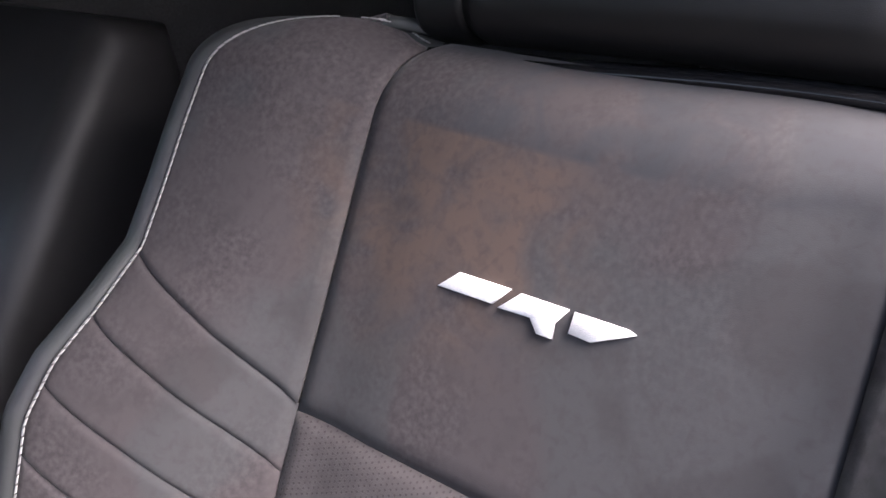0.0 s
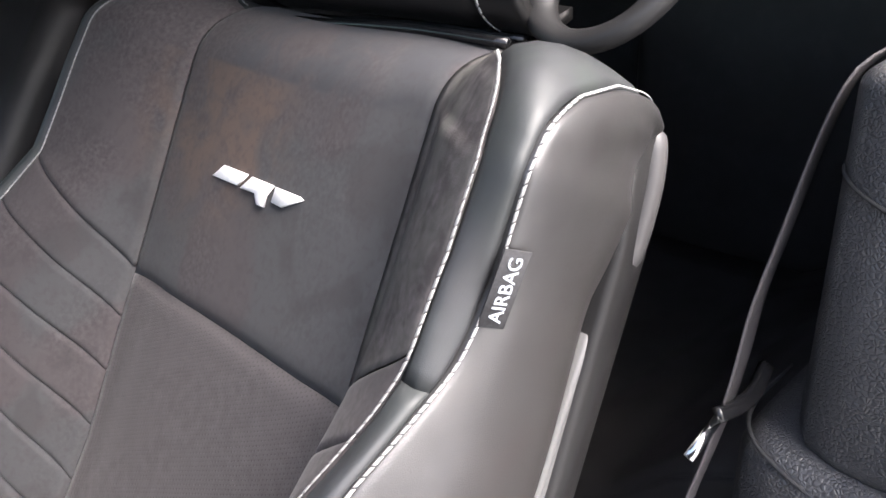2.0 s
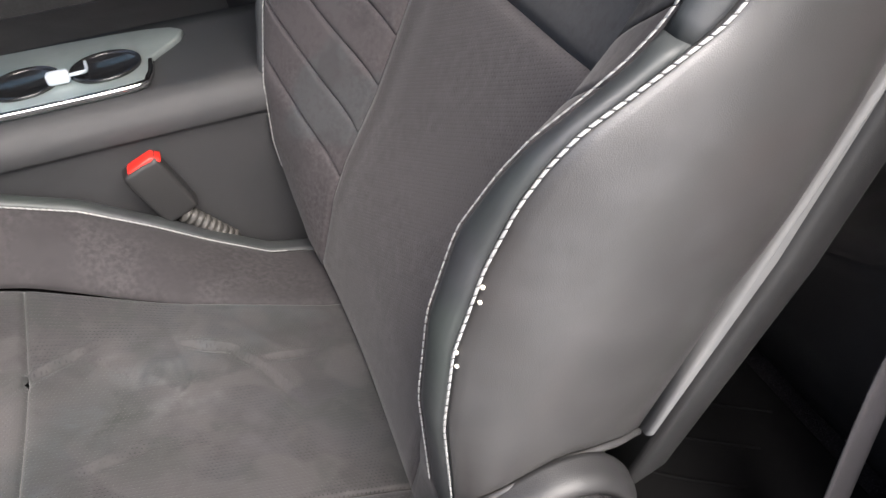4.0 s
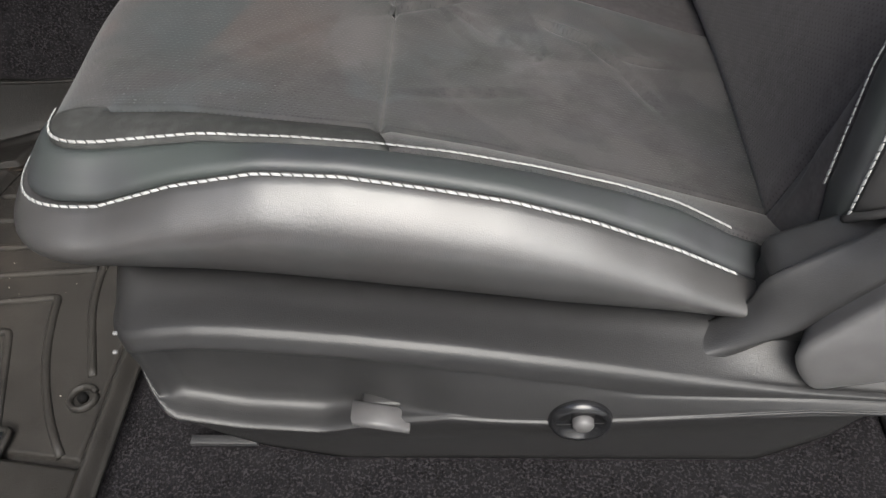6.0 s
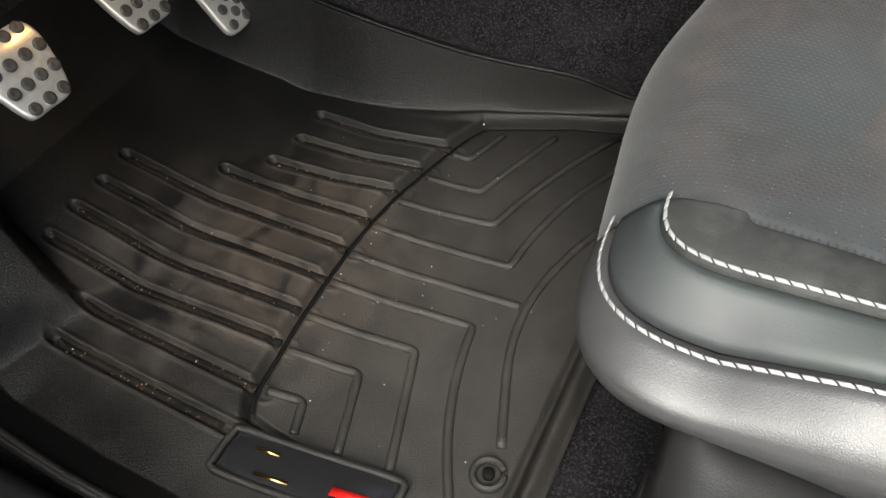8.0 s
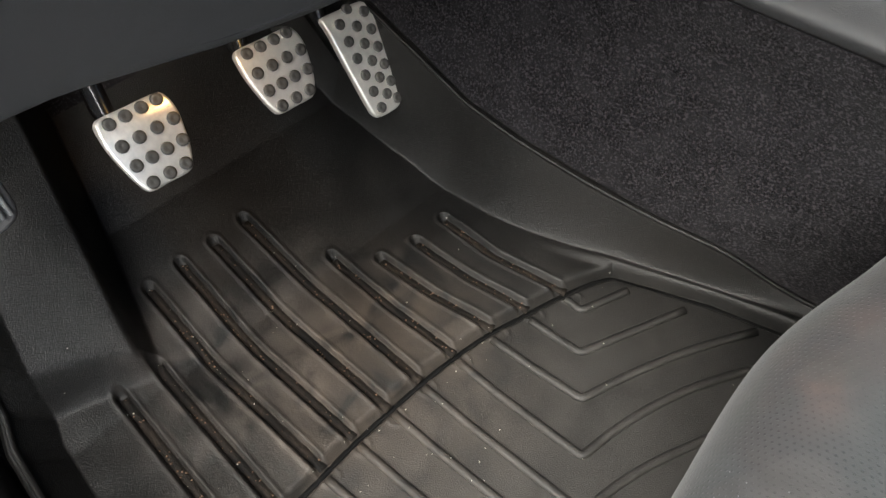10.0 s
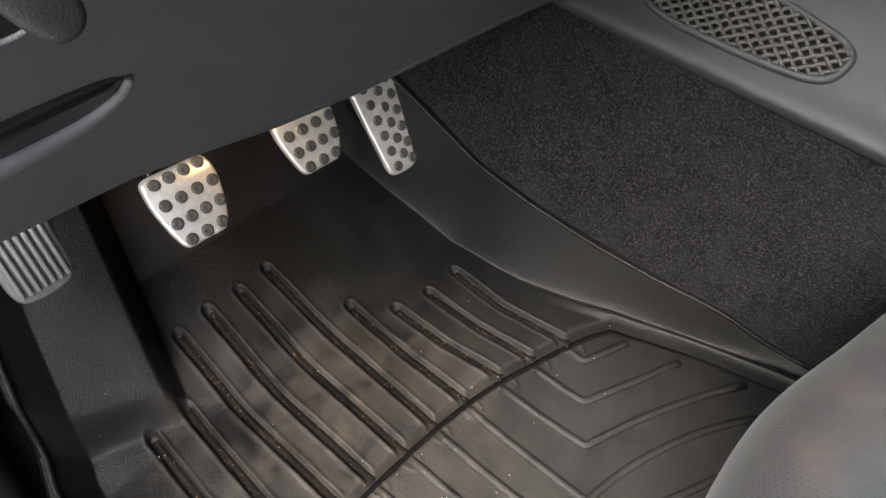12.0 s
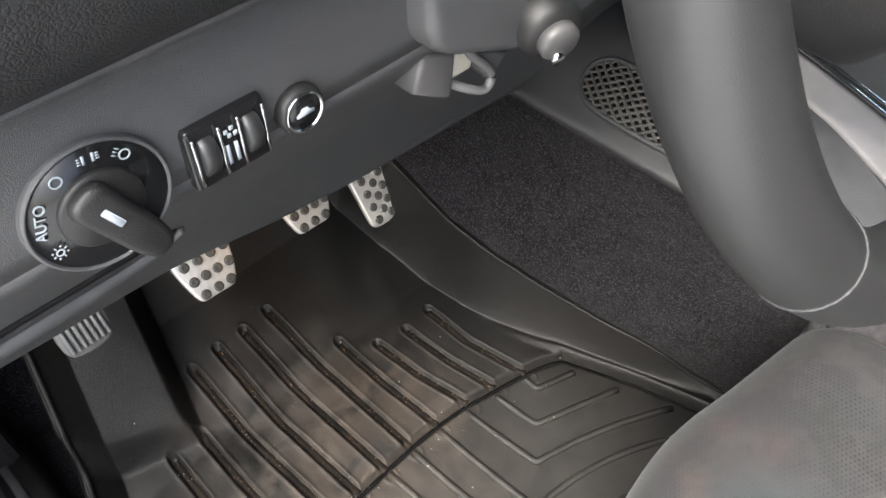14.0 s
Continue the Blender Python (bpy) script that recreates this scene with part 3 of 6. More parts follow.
def cushion_section(x):
    """Seams of the cushion across the car at x: sixteen spans from the outer foot to the inner foot, as (y, z)."""
    z0 = at_x(x, [-0.256, -0.179, -0.074, 0.035, 0.125, 0.15, 0.2], [0.192, 0.181, 0.162, 0.144, 0.137, 0.140, 0.130])
    z1 = at_x(x, [-0.251, -0.194, -0.143, -0.096, -0.049, 0.0, 0.048, 0.101, 0.149, 0.2], [0.238, 0.255, 0.263, 0.259, 0.249, 0.237, 0.219, 0.193, 0.164, 0.14])
    z2 = at_x(x, [-0.251, -0.182, -0.132, -0.083, -0.034, 0.016, 0.067, 0.104, 0.145, 0.2], [0.258, 0.264, 0.261, 0.255, 0.246, 0.233, 0.216, 0.2, 0.173, 0.15])
    z3 = at_x(x, [-0.25, -0.2, -0.09, 0.04, 0.17, 0.2], [0.250, 0.240, 0.212, 0.175, 0.143, 0.135])
    c3y = at_x(x, [-0.25, -0.09, 0.17], [CORNER, 0.134, 0.146])
    c3z = at_x(x, [-0.25, -0.2, -0.16, -0.088, -0.018, 0.073, 0.152, 0.2], [0.261, 0.259, 0.252, 0.24, 0.219, 0.186, 0.155, 0.135])
    near = [(0.078, z0 - 0.008), (0.0555, z0 + 0.21 * (z1 - z0)), (0.0455, z0 + 0.68 * (z1 - z0)), (0.073, z1), (0.098, z2), (0.5 * (0.098 + c3y), 0.5 * (z2 + c3z) + 0.003), (c3y, c3z)]
    far2 = at_x(x, [-0.25, -0.155, -0.1, -0.036, 0.025, 0.074, 0.133, 0.2], [0.268, 0.278, 0.273, 0.246, 0.206, 0.17, 0.132, 0.115])
    fy3, fz3 = at_x(x, [-0.25, -0.09, 0.02, 0.17], [0.465, 0.445, 0.415, 0.39]), z3 - at_x(x, [-0.1, 0.17], [0.0, 0.008])
    middle = [(c3y, c3z), (0.205, 0.35 * c3z + 0.65 * z3), (SEAT_Y, z3 - 0.003), (0.5 * (SEAT_Y + fy3) + 0.005, z3 - 0.003), (fy3, fz3)]
    far = [(fy3, fz3), (0.55 * fy3 + 0.45 * 0.505, 0.45 * fz3 + 0.55 * far2 + 0.003), (0.506, far2), (0.53, far2 - 0.004), (0.548, far2 - 0.03), (0.552, far2 - 0.06), (0.54, min(z0, far2 - 0.08))]
    return near, middle, far


REACH, DROP = (0.72, 0.75, 0.78, 0.99, 1.15, 1.15, 1.0), (0.002, 0.004, 0.006, 0.005, 0.002, 0.0, 0.0)


def cushion_grids():
    turns = np.radians(np.linspace(90, 4, 20))
    along = np.linspace(FRONT, 0.2, 46)
    near0, middle0, far0 = cushion_section(FRONT)
    near, middle, far = [], [], []
    for q in turns:
        s, c = math.sin(q) ** 0.72, math.cos(q) ** 0.72
        near.append([(FRONT - (0.004 + CORNER - y) * r * s, CORNER + 0.004 - (0.004 + CORNER - y) * c, z - d * s**2.4) for (y, z), r, d in zip(near0, REACH, DROP)])
        far.append([(FRONT - (y - 0.461) * r * s, 0.461 + (y - 0.461) * c, z - (d + 0.02) * s**2.4) for (y, z), r, d in zip(far0, REACH[::-1], DROP[::-1])])
        middle.append([(FRONT - (0.073 + 0.025 * (1 - abs(k - 2) / 2)) * s, y, z - 0.1 * (1 - c)) for k, (y, z) in enumerate(middle0)])
    for x in along:
        for out, pts in zip((near, middle, far), cushion_section(x)):
            out.append([(x, y, z) for y, z in pts])
    return [chain(rows, k) for rows, k in ((near, 7), (middle, 20), (far, 7))]


# creases in the sat-on suede, as (start, end, depth, half width) on the plan
CREASES = [((-0.115, 0.31), (-0.035, 0.365), 0.0016, 0.006), ((-0.05, 0.35), (0.0, 0.31), 0.001, 0.005), ((0.035, 0.352), (0.07, 0.34), 0.003, 0.006), ((0.07, 0.34), (0.097, 0.305), 0.002, 0.006),
           ((0.097, 0.305), (0.122, 0.25), 0.0018, 0.006), ((0.022, 0.29), (0.036, 0.315), 0.0018, 0.004), ((-0.06, 0.36), (-0.03, 0.3), 0.0008, 0.008), ((0.1, 0.32), (0.138, 0.32), 0.0015, 0.006),
           ((-0.07, 0.2), (0.02, 0.24), 0.0008, 0.01), ((-0.2, 0.2), (-0.13, 0.3), 0.0008, 0.012)]


def creased(P):
    P = P.copy()
    N = normals_of(P)
    drop = 0.0
    for (ax, ay), (bx, by), d, w in CREASES:
        t = np.clip(((P[..., 0] - ax) * (bx - ax) + (P[..., 1] - ay) * (by - ay)) / ((bx - ax) ** 2 + (by - ay) ** 2), 0, 1)
        off = (P[..., 0] - ax - t * (bx - ax)) * (by - ay) - (P[..., 1] - ay - t * (by - ay)) * (bx - ax)
        r = np.hypot(P[..., 0] - ax - t * (bx - ax), P[..., 1] - ay - t * (by - ay)) / w
        drop = drop + 2.6 * d * np.sin(np.pi * t * 0.8 + 0.3) * np.exp(-r * r) * np.where(off > 0, 1.0, -0.55)
    return P - N * drop[..., None]


seat = thing("driver_seat", "dark grey suede and black leather bucket seat with white stitching", "car seat")
(NG, NM), (IG, IM), (FG, FM) = cushion_grids()
NN, FN = normals_of(NG), normals_of(FG)


def slanted(G, c0, c1, lo, hi, n):
    """Part of a grid whose lower and upper bounds run slantwise: rows at the first and the last column for each bound."""
    cols = np.arange(c0, c1 + 1)
    f = (cols - c0) / (c1 - c0)
    a, b = (np.interp(f, np.linspace(0, 1, len(e)), e) for e in (lo, hi))
    out = np.zeros((n, len(cols), 3))
    idx = np.arange(G.shape[0])
    for i, c in enumerate(cols):
        r = np.linspace(a[i], b[i], n)
        for k in range(3):
            out[:, i, k] = np.interp(r, idx, G[:, c, k])
    return out


def pad(name, P, mat, label="", roll=0.0042, thick=0.012, width=0.006):
    return part(name, grid_shell(P, thick, roll, width), mat, seat, label)


END = 62
pad("cushion_hem", slanted(NG, NM[1] + 4, NM[4], (61.1, 61.1), (61.4, 62.2, 62.3), 9), RIMLEATHER, "folded dark leather hem", 0.003, 0.008, 0.004)
pad("cushion_side", NG[:END, NM[0]:NM[3] + 1], LEATHER, "smooth black leather side of the cushion")
pad("cushion_band", NG[:END, NM[3]:NM[4] + 1], BAND, "dark blue-grey leather band between two stitch rows", 0.002, width=0.004)

row_x = lambda x: 20 + (x - FRONT) / (0.2 - FRONT) * 45
SEAM = (row_x(-0.081), row_x(-0.097))
pad("cushion_bolster", slanted(NG, NM[4], NM[6], (0, 0), (row_x(-0.07), SEAM[0]), 50), GREASY, "flattened dark suede strip along the cushion's front corner", 0.003)
pad("cushion_bolster", slanted(NG, NM[4], NM[6], (row_x(-0.07), SEAM[0]), (65, 65), 50), PERF, "grey suede strip along the cushion's side", 0.003)
pad("cushion_front_panel", creased(slanted(IG, IM[0], IM[4], (0, 0), SEAM, 70)), PERF, "perforated grey suede front panel with worn patches")
pad("cushion_rear_panel", creased(slanted(IG, IM[0], IM[4], SEAM, (65, 65), 90)), PERF, "creased perforated grey suede rear panel")
pad("cushion_bolster", FG[:, FM[0]:FM[2] + 1], SUEDE_SHADED, "grey suede side bolster", 0.0035)
pad("cushion_band", FG[:, FM[2]:FM[3] + 1], BAND, "dark leather band", 0.002, width=0.004)
pad("cushion_side", FG[:, FM[3]:FM[6] + 1], LEATHER, "smooth black leather side of the cushion")
# near-black foam, so that the seam gaps carry their shade as colour
part("cushion_foam", prism([(-0.25, 0.1), (-0.265, 0.16), (-0.235, 0.215), (-0.08, 0.185), (0.17, 0.12), (0.2, 0.1), (0.2, 0.06), (-0.22, 0.06)], 0.085, 0.53, "y", 0.01), DARKRUBBER, seat)


def seam_stitch(G, N, col, shift, r0, r1, mat, **kw):
    side = G[:, min(col + 1, G.shape[1] - 1)] - G[:, max(col - 1, 0)]
    side /= np.linalg.norm(side, axis=1, keepdims=True) + 1e-12
    line = (G[:, col] + side * shift)[r0:r1]
    return part("stitching", stitches(line, normals=N[r0:r1, col], **kw), mat, seat, "white contrast stitching" if mat is THREAD else "dark stitching")


seam_stitch(NG, NN, NM[3], -0.004, 0, 60, THREAD)
seam_stitch(NG, NN, NM[4], 0.004, 0, 60, THREAD)
seam_stitch(FG, FN, FM[2], -0.004, 0, 61, THREAD)

# backrest
LEAN = radians(27)
BACK_O = np.array((0.175, 0.0, 0.14))
BACK_U = np.array((math.sin(LEAN), 0, math.cos(LEAN)))
BACK_N = np.array((-math.cos(LEAN), 0, math.sin(LEAN)))


def on_back(v, y, n):
    return BACK_O + BACK_U * v + BACK_N * n + np.array((0, y, 0))


# how the outer shoulder rounds over: rear edge, two spans of the side, outer and inner stitch row, as (v, y, n)
SHOULDER_S = (0, 0.25, 0.45, 0.7, 0.9, 1.25)
SHOULDER = [
    [(0.54, 0.06, -0.083), (0.543, 0.061, -0.084), (0.544, 0.062, -0.086), (0.543, 0.064, -0.088), (0.538, 0.068, -0.09)],
    [(0.546, 0.048, -0.054), (0.552, 0.05, -0.06), (0.555, 0.053, -0.069), (0.554, 0.058, -0.08), (0.547, 0.066, -0.09)],
    [(0.545, 0.034, 0.008), (0.557, 0.038, -0.014), (0.567, 0.043, -0.042), (0.569, 0.05, -0.07), (0.562, 0.062, -0.089)],
    [(0.543, 0.034, 0.048), (0.562, 0.041, 0.025), (0.579, 0.048, -0.015), (0.585, 0.052, -0.052), (0.577, 0.06, -0.088)],
    [(0.541, 0.067, 0.048), (0.557, 0.073, 0.043), (0.571, 0.086, 0.033), (0.5815, 0.11, 0.012), (0.581, 0.134, -0.018)],
]


def back_grid():
    top = 0.545
    stations = [("v", v) for v in np.linspace(0.0, top, 60)] + [("roll", a) for a in np.radians(np.linspace(5, 88, 16))]
    rows = []
    for kind, q in stations:
        v = top if kind == "roll" else q
        vn = v if v < 0.45 else 0.45 + (v - 0.45) * 0.737
        y1 = at_x(v, [0.05, 0.2, 0.27, 0.34, 0.375, 0.41, 0.44, 0.47, 0.498, 0.525, 0.55], [0.077, 0.072, 0.07, 0.06, 0.056, 0.053, 0.051, 0.048, 0.0415, 0.0365, 0.0325])
        n1 = at_x(v, [0.0, 0.05, 0.0765, 0.153, 0.211, 0.268, 0.31, 0.335, 0.355, 0.39, 0.42, 0.44, 0.47, 0.498, 0.525, 0.55], [-0.02, 0.004, 0.0185, 0.058, 0.077, 0.084, 0.0865, 0.0835, 0.077, 0.055, 0.037, 0.033, 0.034, 0.042, 0.049, 0.054])
        y2 = at_x(v, [0.07, 0.27, 0.335, 0.38, 0.42, 0.48, 0.547], [0.1, 0.098, 0.088, 0.077, 0.069, 0.063, 0.062])
        n2 = at_x(v, [0.0, 0.05, 0.072, 0.152, 0.218, 0.275, 0.311, 0.335, 0.36, 0.39, 0.41, 0.47, 0.547], [-0.015, 0.008, 0.0234, 0.063, 0.083, 0.088, 0.083, 0.076, 0.065, 0.054, 0.05, 0.053, 0.053])
        yi = at_x(v, [0.0, 0.15, 0.24, 0.3, 0.34, 0.38, 0.42, 0.55], [0.53, 0.56, 0.587, 0.596, 0.593, 0.586, 0.583, 0.58])
        ni = at_x(v, [0.0, 0.03, 0.09, 0.15, 0.22, 0.3, 0.34, 0.38, 0.425, 0.47, 0.515, 0.56], [-0.01, 0.018, 0.055, 0.08, 0.095, 0.098, 0.09, 0.073, 0.054, 0.05, 0.047, 0.042])
        m = at_x(v, [0.0, 0.085, 0.13, 0.2, 0.3, 0.36], [-0.002, 0.012, 0.013, 0.006, 0.003, 0.0])
        c3, c3i = at_x(v, [0.2, 0.36, 0.55], [0.145, 0.155, 0.155]), at_x(v, [0.2, 0.36, 0.55], [0.448, 0.458, 0.46])
        nr = at_x(v, [0.1, 0.2, 0.33, 0.42, 0.55], [-0.106, -0.105, -0.102, -0.096, -0.086])
        bulge = at_x(v, [0.14, 0.25, 0.33, 0.42, 0.5, 0.55], [1.0, 1.2, 0.9, 0.45, 0.15, 0.08])
        half = [(y1 + at_x(v, [0.1, 0.3, 0.45, 0.55], [0.0, 0.004, 0.018, 0.022]), nr), (y1 + at_x(v, [0.3, 0.4, 0.5, 0.55], [0.003, 0.005, 0.011, 0.013]) - 0.017 * bulge, 0.62 * nr), (y1 - 0.022 * bulge, n1 * 0.45 - 0.01), (y1, n1), (y2, n2), (0.5 * y2 + 0.5 * c3 + 0.002, 0.5 * (n2 + m) + 0.006), (c3, m), (0.22, m - 0.003)]
        inner = [(0.39, m - 0.003), (c3i, m), (0.5 * (yi + c3i) - 0.002, 0.5 * (ni + m) + 0.006), (yi, ni), (yi + 0.022, ni - 0.005), (yi + 0.04, ni * 0.4 - 0.01), (yi + 0.034, -0.07), (yi + 0.01, -0.12)]
        yz = half + [(SEAT_Y, m - 0.005)] + inner
        row = []
        for j, (y, n) in enumerate(yz):
            if kind == "roll":
                up = (0.012, 0.022, 0.034, 0.04, 0.044, 0.052, 0.058, 0.065, 0.067, 0.069, 0.071, 0.074, 0.072, 0.066, 0.05, 0.03, 0.015)[j]
                back = 0.1 if n > 0.02 else 0.085 if n > -0.04 else 0.02
                if j in (4, 5, 11, 12):
                    y += (1 - math.cos(q)) * (yz[6 if j < 8 else 10][0] - y) * (1.0 if j in (4, 12) else 0.8)
                if j in (3, 13):
                    y += (1 - math.cos(q)) * (0.02 if j == 3 else -0.02)
                if j < 5:
                    s = q / 1.536 * 1.25
                    row.append(on_back(*[at_x(s, SHOULDER_S, [c[k] for c in [(vn, n, y)[:1] + (y, n)] + SHOULDER[j]]) for k in range(3)]))
                else:
                    row.append(on_back(v + up * math.sin(q), y, n - back * (1 - math.cos(q))))
            else:
                row.append(on_back(vn if j < 5 else 0.5 * (v + vn) if j == 5 else v, y, n))
        if kind == "roll":
            row[5] = 0.5 * (row[4] + row[6]) + BACK_N * 0.003
        rows.append(row)
    return chain(rows, 7)


BG, BM = back_grid()
# the outer shoulder's band puffs up between its two stitch rows
for j in range(BM[3], BM[4] + 1):
    w = (j - BM[3]) / (BM[4] - BM[3])
    for i in range(56, BG.shape[0]):
        BG[i, j] += BACK_U * 0.013 * math.sin(math.pi * w**1.3) * float(smooth(56, 67, i))
# the pad beside that band runs straight across to the centre panel
for i in range(63, BG.shape[0]):
    w = float(smooth(62, 67, i))
    for j in range(BM[4] + 1, BM[5]):
        f = (j - BM[4]) / (BM[5] - BM[4])
        BG[i, j] = BG[i, j] * (1 - w) + ((1 - f) * BG[i, BM[4]] + f * BG[i, BM[5]] + BACK_N * 0.008 * f * (1 - f)) * w
BN = normals_of(BG)
VS = np.linspace(0.0, 0.545, 60)
ROW_SEAM, ROW_BOL = int(np.argmin(abs(VS - 0.355))), int(np.argmin(abs(VS - 0.407)))


def back_panel(name, a, b, mat, label="", r0=0, r1=None, roll=0.0042, thick=0.012):
    return part(name, grid_shell(BG[r0:r1, BM[a]:BM[b] + 1], thick, roll), mat, seat, label)


HEM = [v / 0.545 * 59.0 for v in (0.143, 0.147, 0.146, 0.14, 0.112, 0.088, 0.07)]
hem_line = slanted(BG, BM[0], BM[3], HEM, (75, 75), 80)[0]
part("hem", sweep(curve_points(hem_line, 60), ring_profile(0.0028, 8)), LEATHER, seat, "black leather hem")
pad("backrest_side", slanted(BG, BM[0], BM[3], HEM, (75, 75), 90), LEATHER, "smooth black leather side of the backrest", 0.003, 0.005)
back_panel("backrest_band", 3, 4, BAND, "dark leather band", 0, ROW_BOL + 1, roll=0.002)
back_panel("backrest_band", 3, 4, BAND, "dark leather band over the shoulder", ROW_BOL, None, roll=0.002)


def row_at(v):
    return v / 0.545 * 59.0



TOP = BG.shape[0] - 1
TUCKS = [(0.0, 0.0), (0.18, 0.11), (0.23, 0.161), (0.278, 0.212), (0.325, 0.262), (0.375, 0.311), (0.422, 0.356)]
for lo, hi in zip(TUCKS, TUCKS[1:]):
    rows = [(row_at(a), row_at(b)) for a, b in (lo, hi)]
    part("backrest_bolster", grid_shell(slanted(BG, BM[4], BM[6], rows[0], rows[1], 16), 0.012, 0.0026, 0.005), SUEDE, seat, "tucked grey suede bolster")
    part("backrest_bolster", grid_shell(slanted(BG, BM[10], BM[12], rows[0][::-1], rows[1][::-1], 16), 0.012, 0.0026, 0.005), SUEDE, seat, "tucked grey suede bolster")
part("backrest_shoulder", grid_shell(slanted(BG, BM[4], BM[6], rows[1], (70.2, 70.3, 70.4), 50), 0.003, 0.0), WORN, seat, "crushed dark suede shoulder bolster")
# the inner pad ends in a rounded top, with the leather band carried over it to the centre panel
CROWN = (69.0, 70.6, 71.6, 71.8, 70.5)
part("backrest_shoulder", grid_shell(slanted(BG, BM[10], BM[12], rows[1][::-1], CROWN, 50), 0.004, 0.0015, 0.004), SUEDE, seat, "mottled grey suede shoulder bolster")
cap = slanted(BG, BM[10], BM[12], CROWN, (TOP, TOP), 14)
part("backrest_band", grid_shell(cap, 0.004, 0.001, 0.003), BAND, seat, "dark leather band over the shoulder")
part("stitching", stitches(cap[1], normals=normals_of(cap)[1]), THREAD, seat, "white contrast stitching")
back_panel("backrest_lower_panel", 6, 10, PERF_LIT, "perforated grey suede lower panel", 0, ROW_SEAM + 1)
back_panel("backrest_upper_panel", 6, 10, SUEDE, "brushed grey suede upper panel", ROW_SEAM, None)
back_panel("backrest_band", 12, 13, BAND, "dark leather band")
back_panel("backrest_side", 13, 16, LEATHER, "smooth black leather side of the backrest", roll=0.004)
shell = [on_back(v, 0, n)[[0, 2]] for v, n in ((0.08, -0.11), (0.3, -0.115), (0.5, -0.1), (0.565, -0.075), (0.58, -0.1), (0.5, -0.135), (0.3, -0.148), (0.12, -0.14))]
part("back_shell", prism(shell, 0.062, 0.55, "y", 0.006), PLASTIC, seat, "dark plastic seat back shell")
strip = [on_back(v, 0, n)[[0, 2]] for v, n in ((0.145, -0.107), (0.235, -0.1055), (0.33, -0.1035), (0.4, -0.1025), (0.44, -0.104), (0.445, -0.108), (0.4, -0.119), (0.33, -0.1215), (0.235, -0.124), (0.145, -0.1275))]
clip_line = [on_back(v, y, n) for v, y, n in ((0.574, 0.071, -0.1), (0.569, 0.063, -0.101), (0.546, 0.06, -0.108), (0.518, 0.061, -0.115), (0.495, 0.064, -0.12), (0.487, 0.069, -0.121))]
part("edge_clip", sweep(curve_points(clip_line, 24), [(-0.009, -0.004), (-0.008, 0.002), (-0.003, 0.004), (0.003, 0.003), (0.006, -0.001), (0.006, -0.005)], up=(0, -1, 0)), GREYER, seat, "smooth grey clip on the seat back edge")
part("edge_strip", prism(strip, 0.067, 0.08, "y", 0.003), GREY, seat, "grey plastic strip along the seat back edge")
core = [on_back(v, 0, n)[[0, 2]] for v, n in ((0.0, -0.02), (0.3, -0.02), (0.5, -0.03), (0.54, -0.06), (0.5, -0.09), (0.05, -0.1))]
# near-black here too, for painted shade in the seam gaps
part("backrest_foam", prism(core, 0.12, 0.5, "y", 0.01), DARKRUBBER, seat)
seam_stitch(BG, BN, BM[3], -0.002, 8, 75, THREAD, length=0.0055, gap=0.0009, r=0.00095, lift=0.0012)
seam_stitch(BG, BN, BM[4], -0.0015, 8, 71, THREAD, length=0.0055, gap=0.0009, r=0.0011, lift=0.0012)
seam_stitch(BG, BN, BM[12], -0.004, 7, 71, THREAD)

# embroidered maker's mark: three plain slanted blocks
LOGO = Matrix((( 0, BACK_U[0], BACK_N[0], 0), (-1, 0, 0, 0), (0, BACK_U[2], BACK_N[2], 0), (0, 0, 0, 1)))
LOGO.translation = Vector(on_back(0.462, 0.315, -0.0035))
for outline in ([(-0.062, -0.005), (-0.024, -0.005), (-0.0147, 0.006), (-0.0495, 0.0062)],
                [(-0.02, -0.006), (0.001, -0.0055), (0.007, -0.0125), (0.0165, -0.0125), (0.0155, -0.004), (0.0215, 0.005), (-0.0075, 0.0055)],
                [(0.0245, -0.0068), (0.0376, -0.0076), (0.0598, 0.003), (0.055, 0.0046), (0.025, 0.0049)]):
    b = prism(outline, -0.001, 0.0016, "z", 0.0005, 1)
    b.transform(LOGO)
    part("embroidered_block", b, EMBROIDERY, seat, "white embroidered block")
# airbag tag sewn into the outer seam
r = int(round(row_at(0.474)))
side_dir = Vector(BG[r, BM[3]] - BG[r, BM[3] - 3]).normalized()
tag_n = Vector(BN[r, BM[3] - 2]).normalized()
tag_up = Vector(BG[r + 2, BM[3]] - BG[r - 2, BM[3]]).normalized()
tag_side = tag_n.cross(tag_up).normalized()
TAG = Matrix.Identity(4)
for i, ax in enumerate((tag_up, tag_side, tag_n)):
    for k in range(3):
        TAG[k][i] = ax[k]
TAG.translation = Vector(BG[r, BM[3]]) - side_dir * 0.0065 + tag_n * 0.0042
b = box(-0.0215, 0.0215, -0.0075, 0.0075, -0.0008, 0.0006, 0.0003, 1)
b.transform(TAG)
tag = part("airbag_tag", b, TAGCLOTH, seat, "black woven airbag tag")
letters("AIRBAG", 0.0105, TAG @ Matrix.Translation((0, -0.0005, 0.0009)), WHITEPRINT, tag)

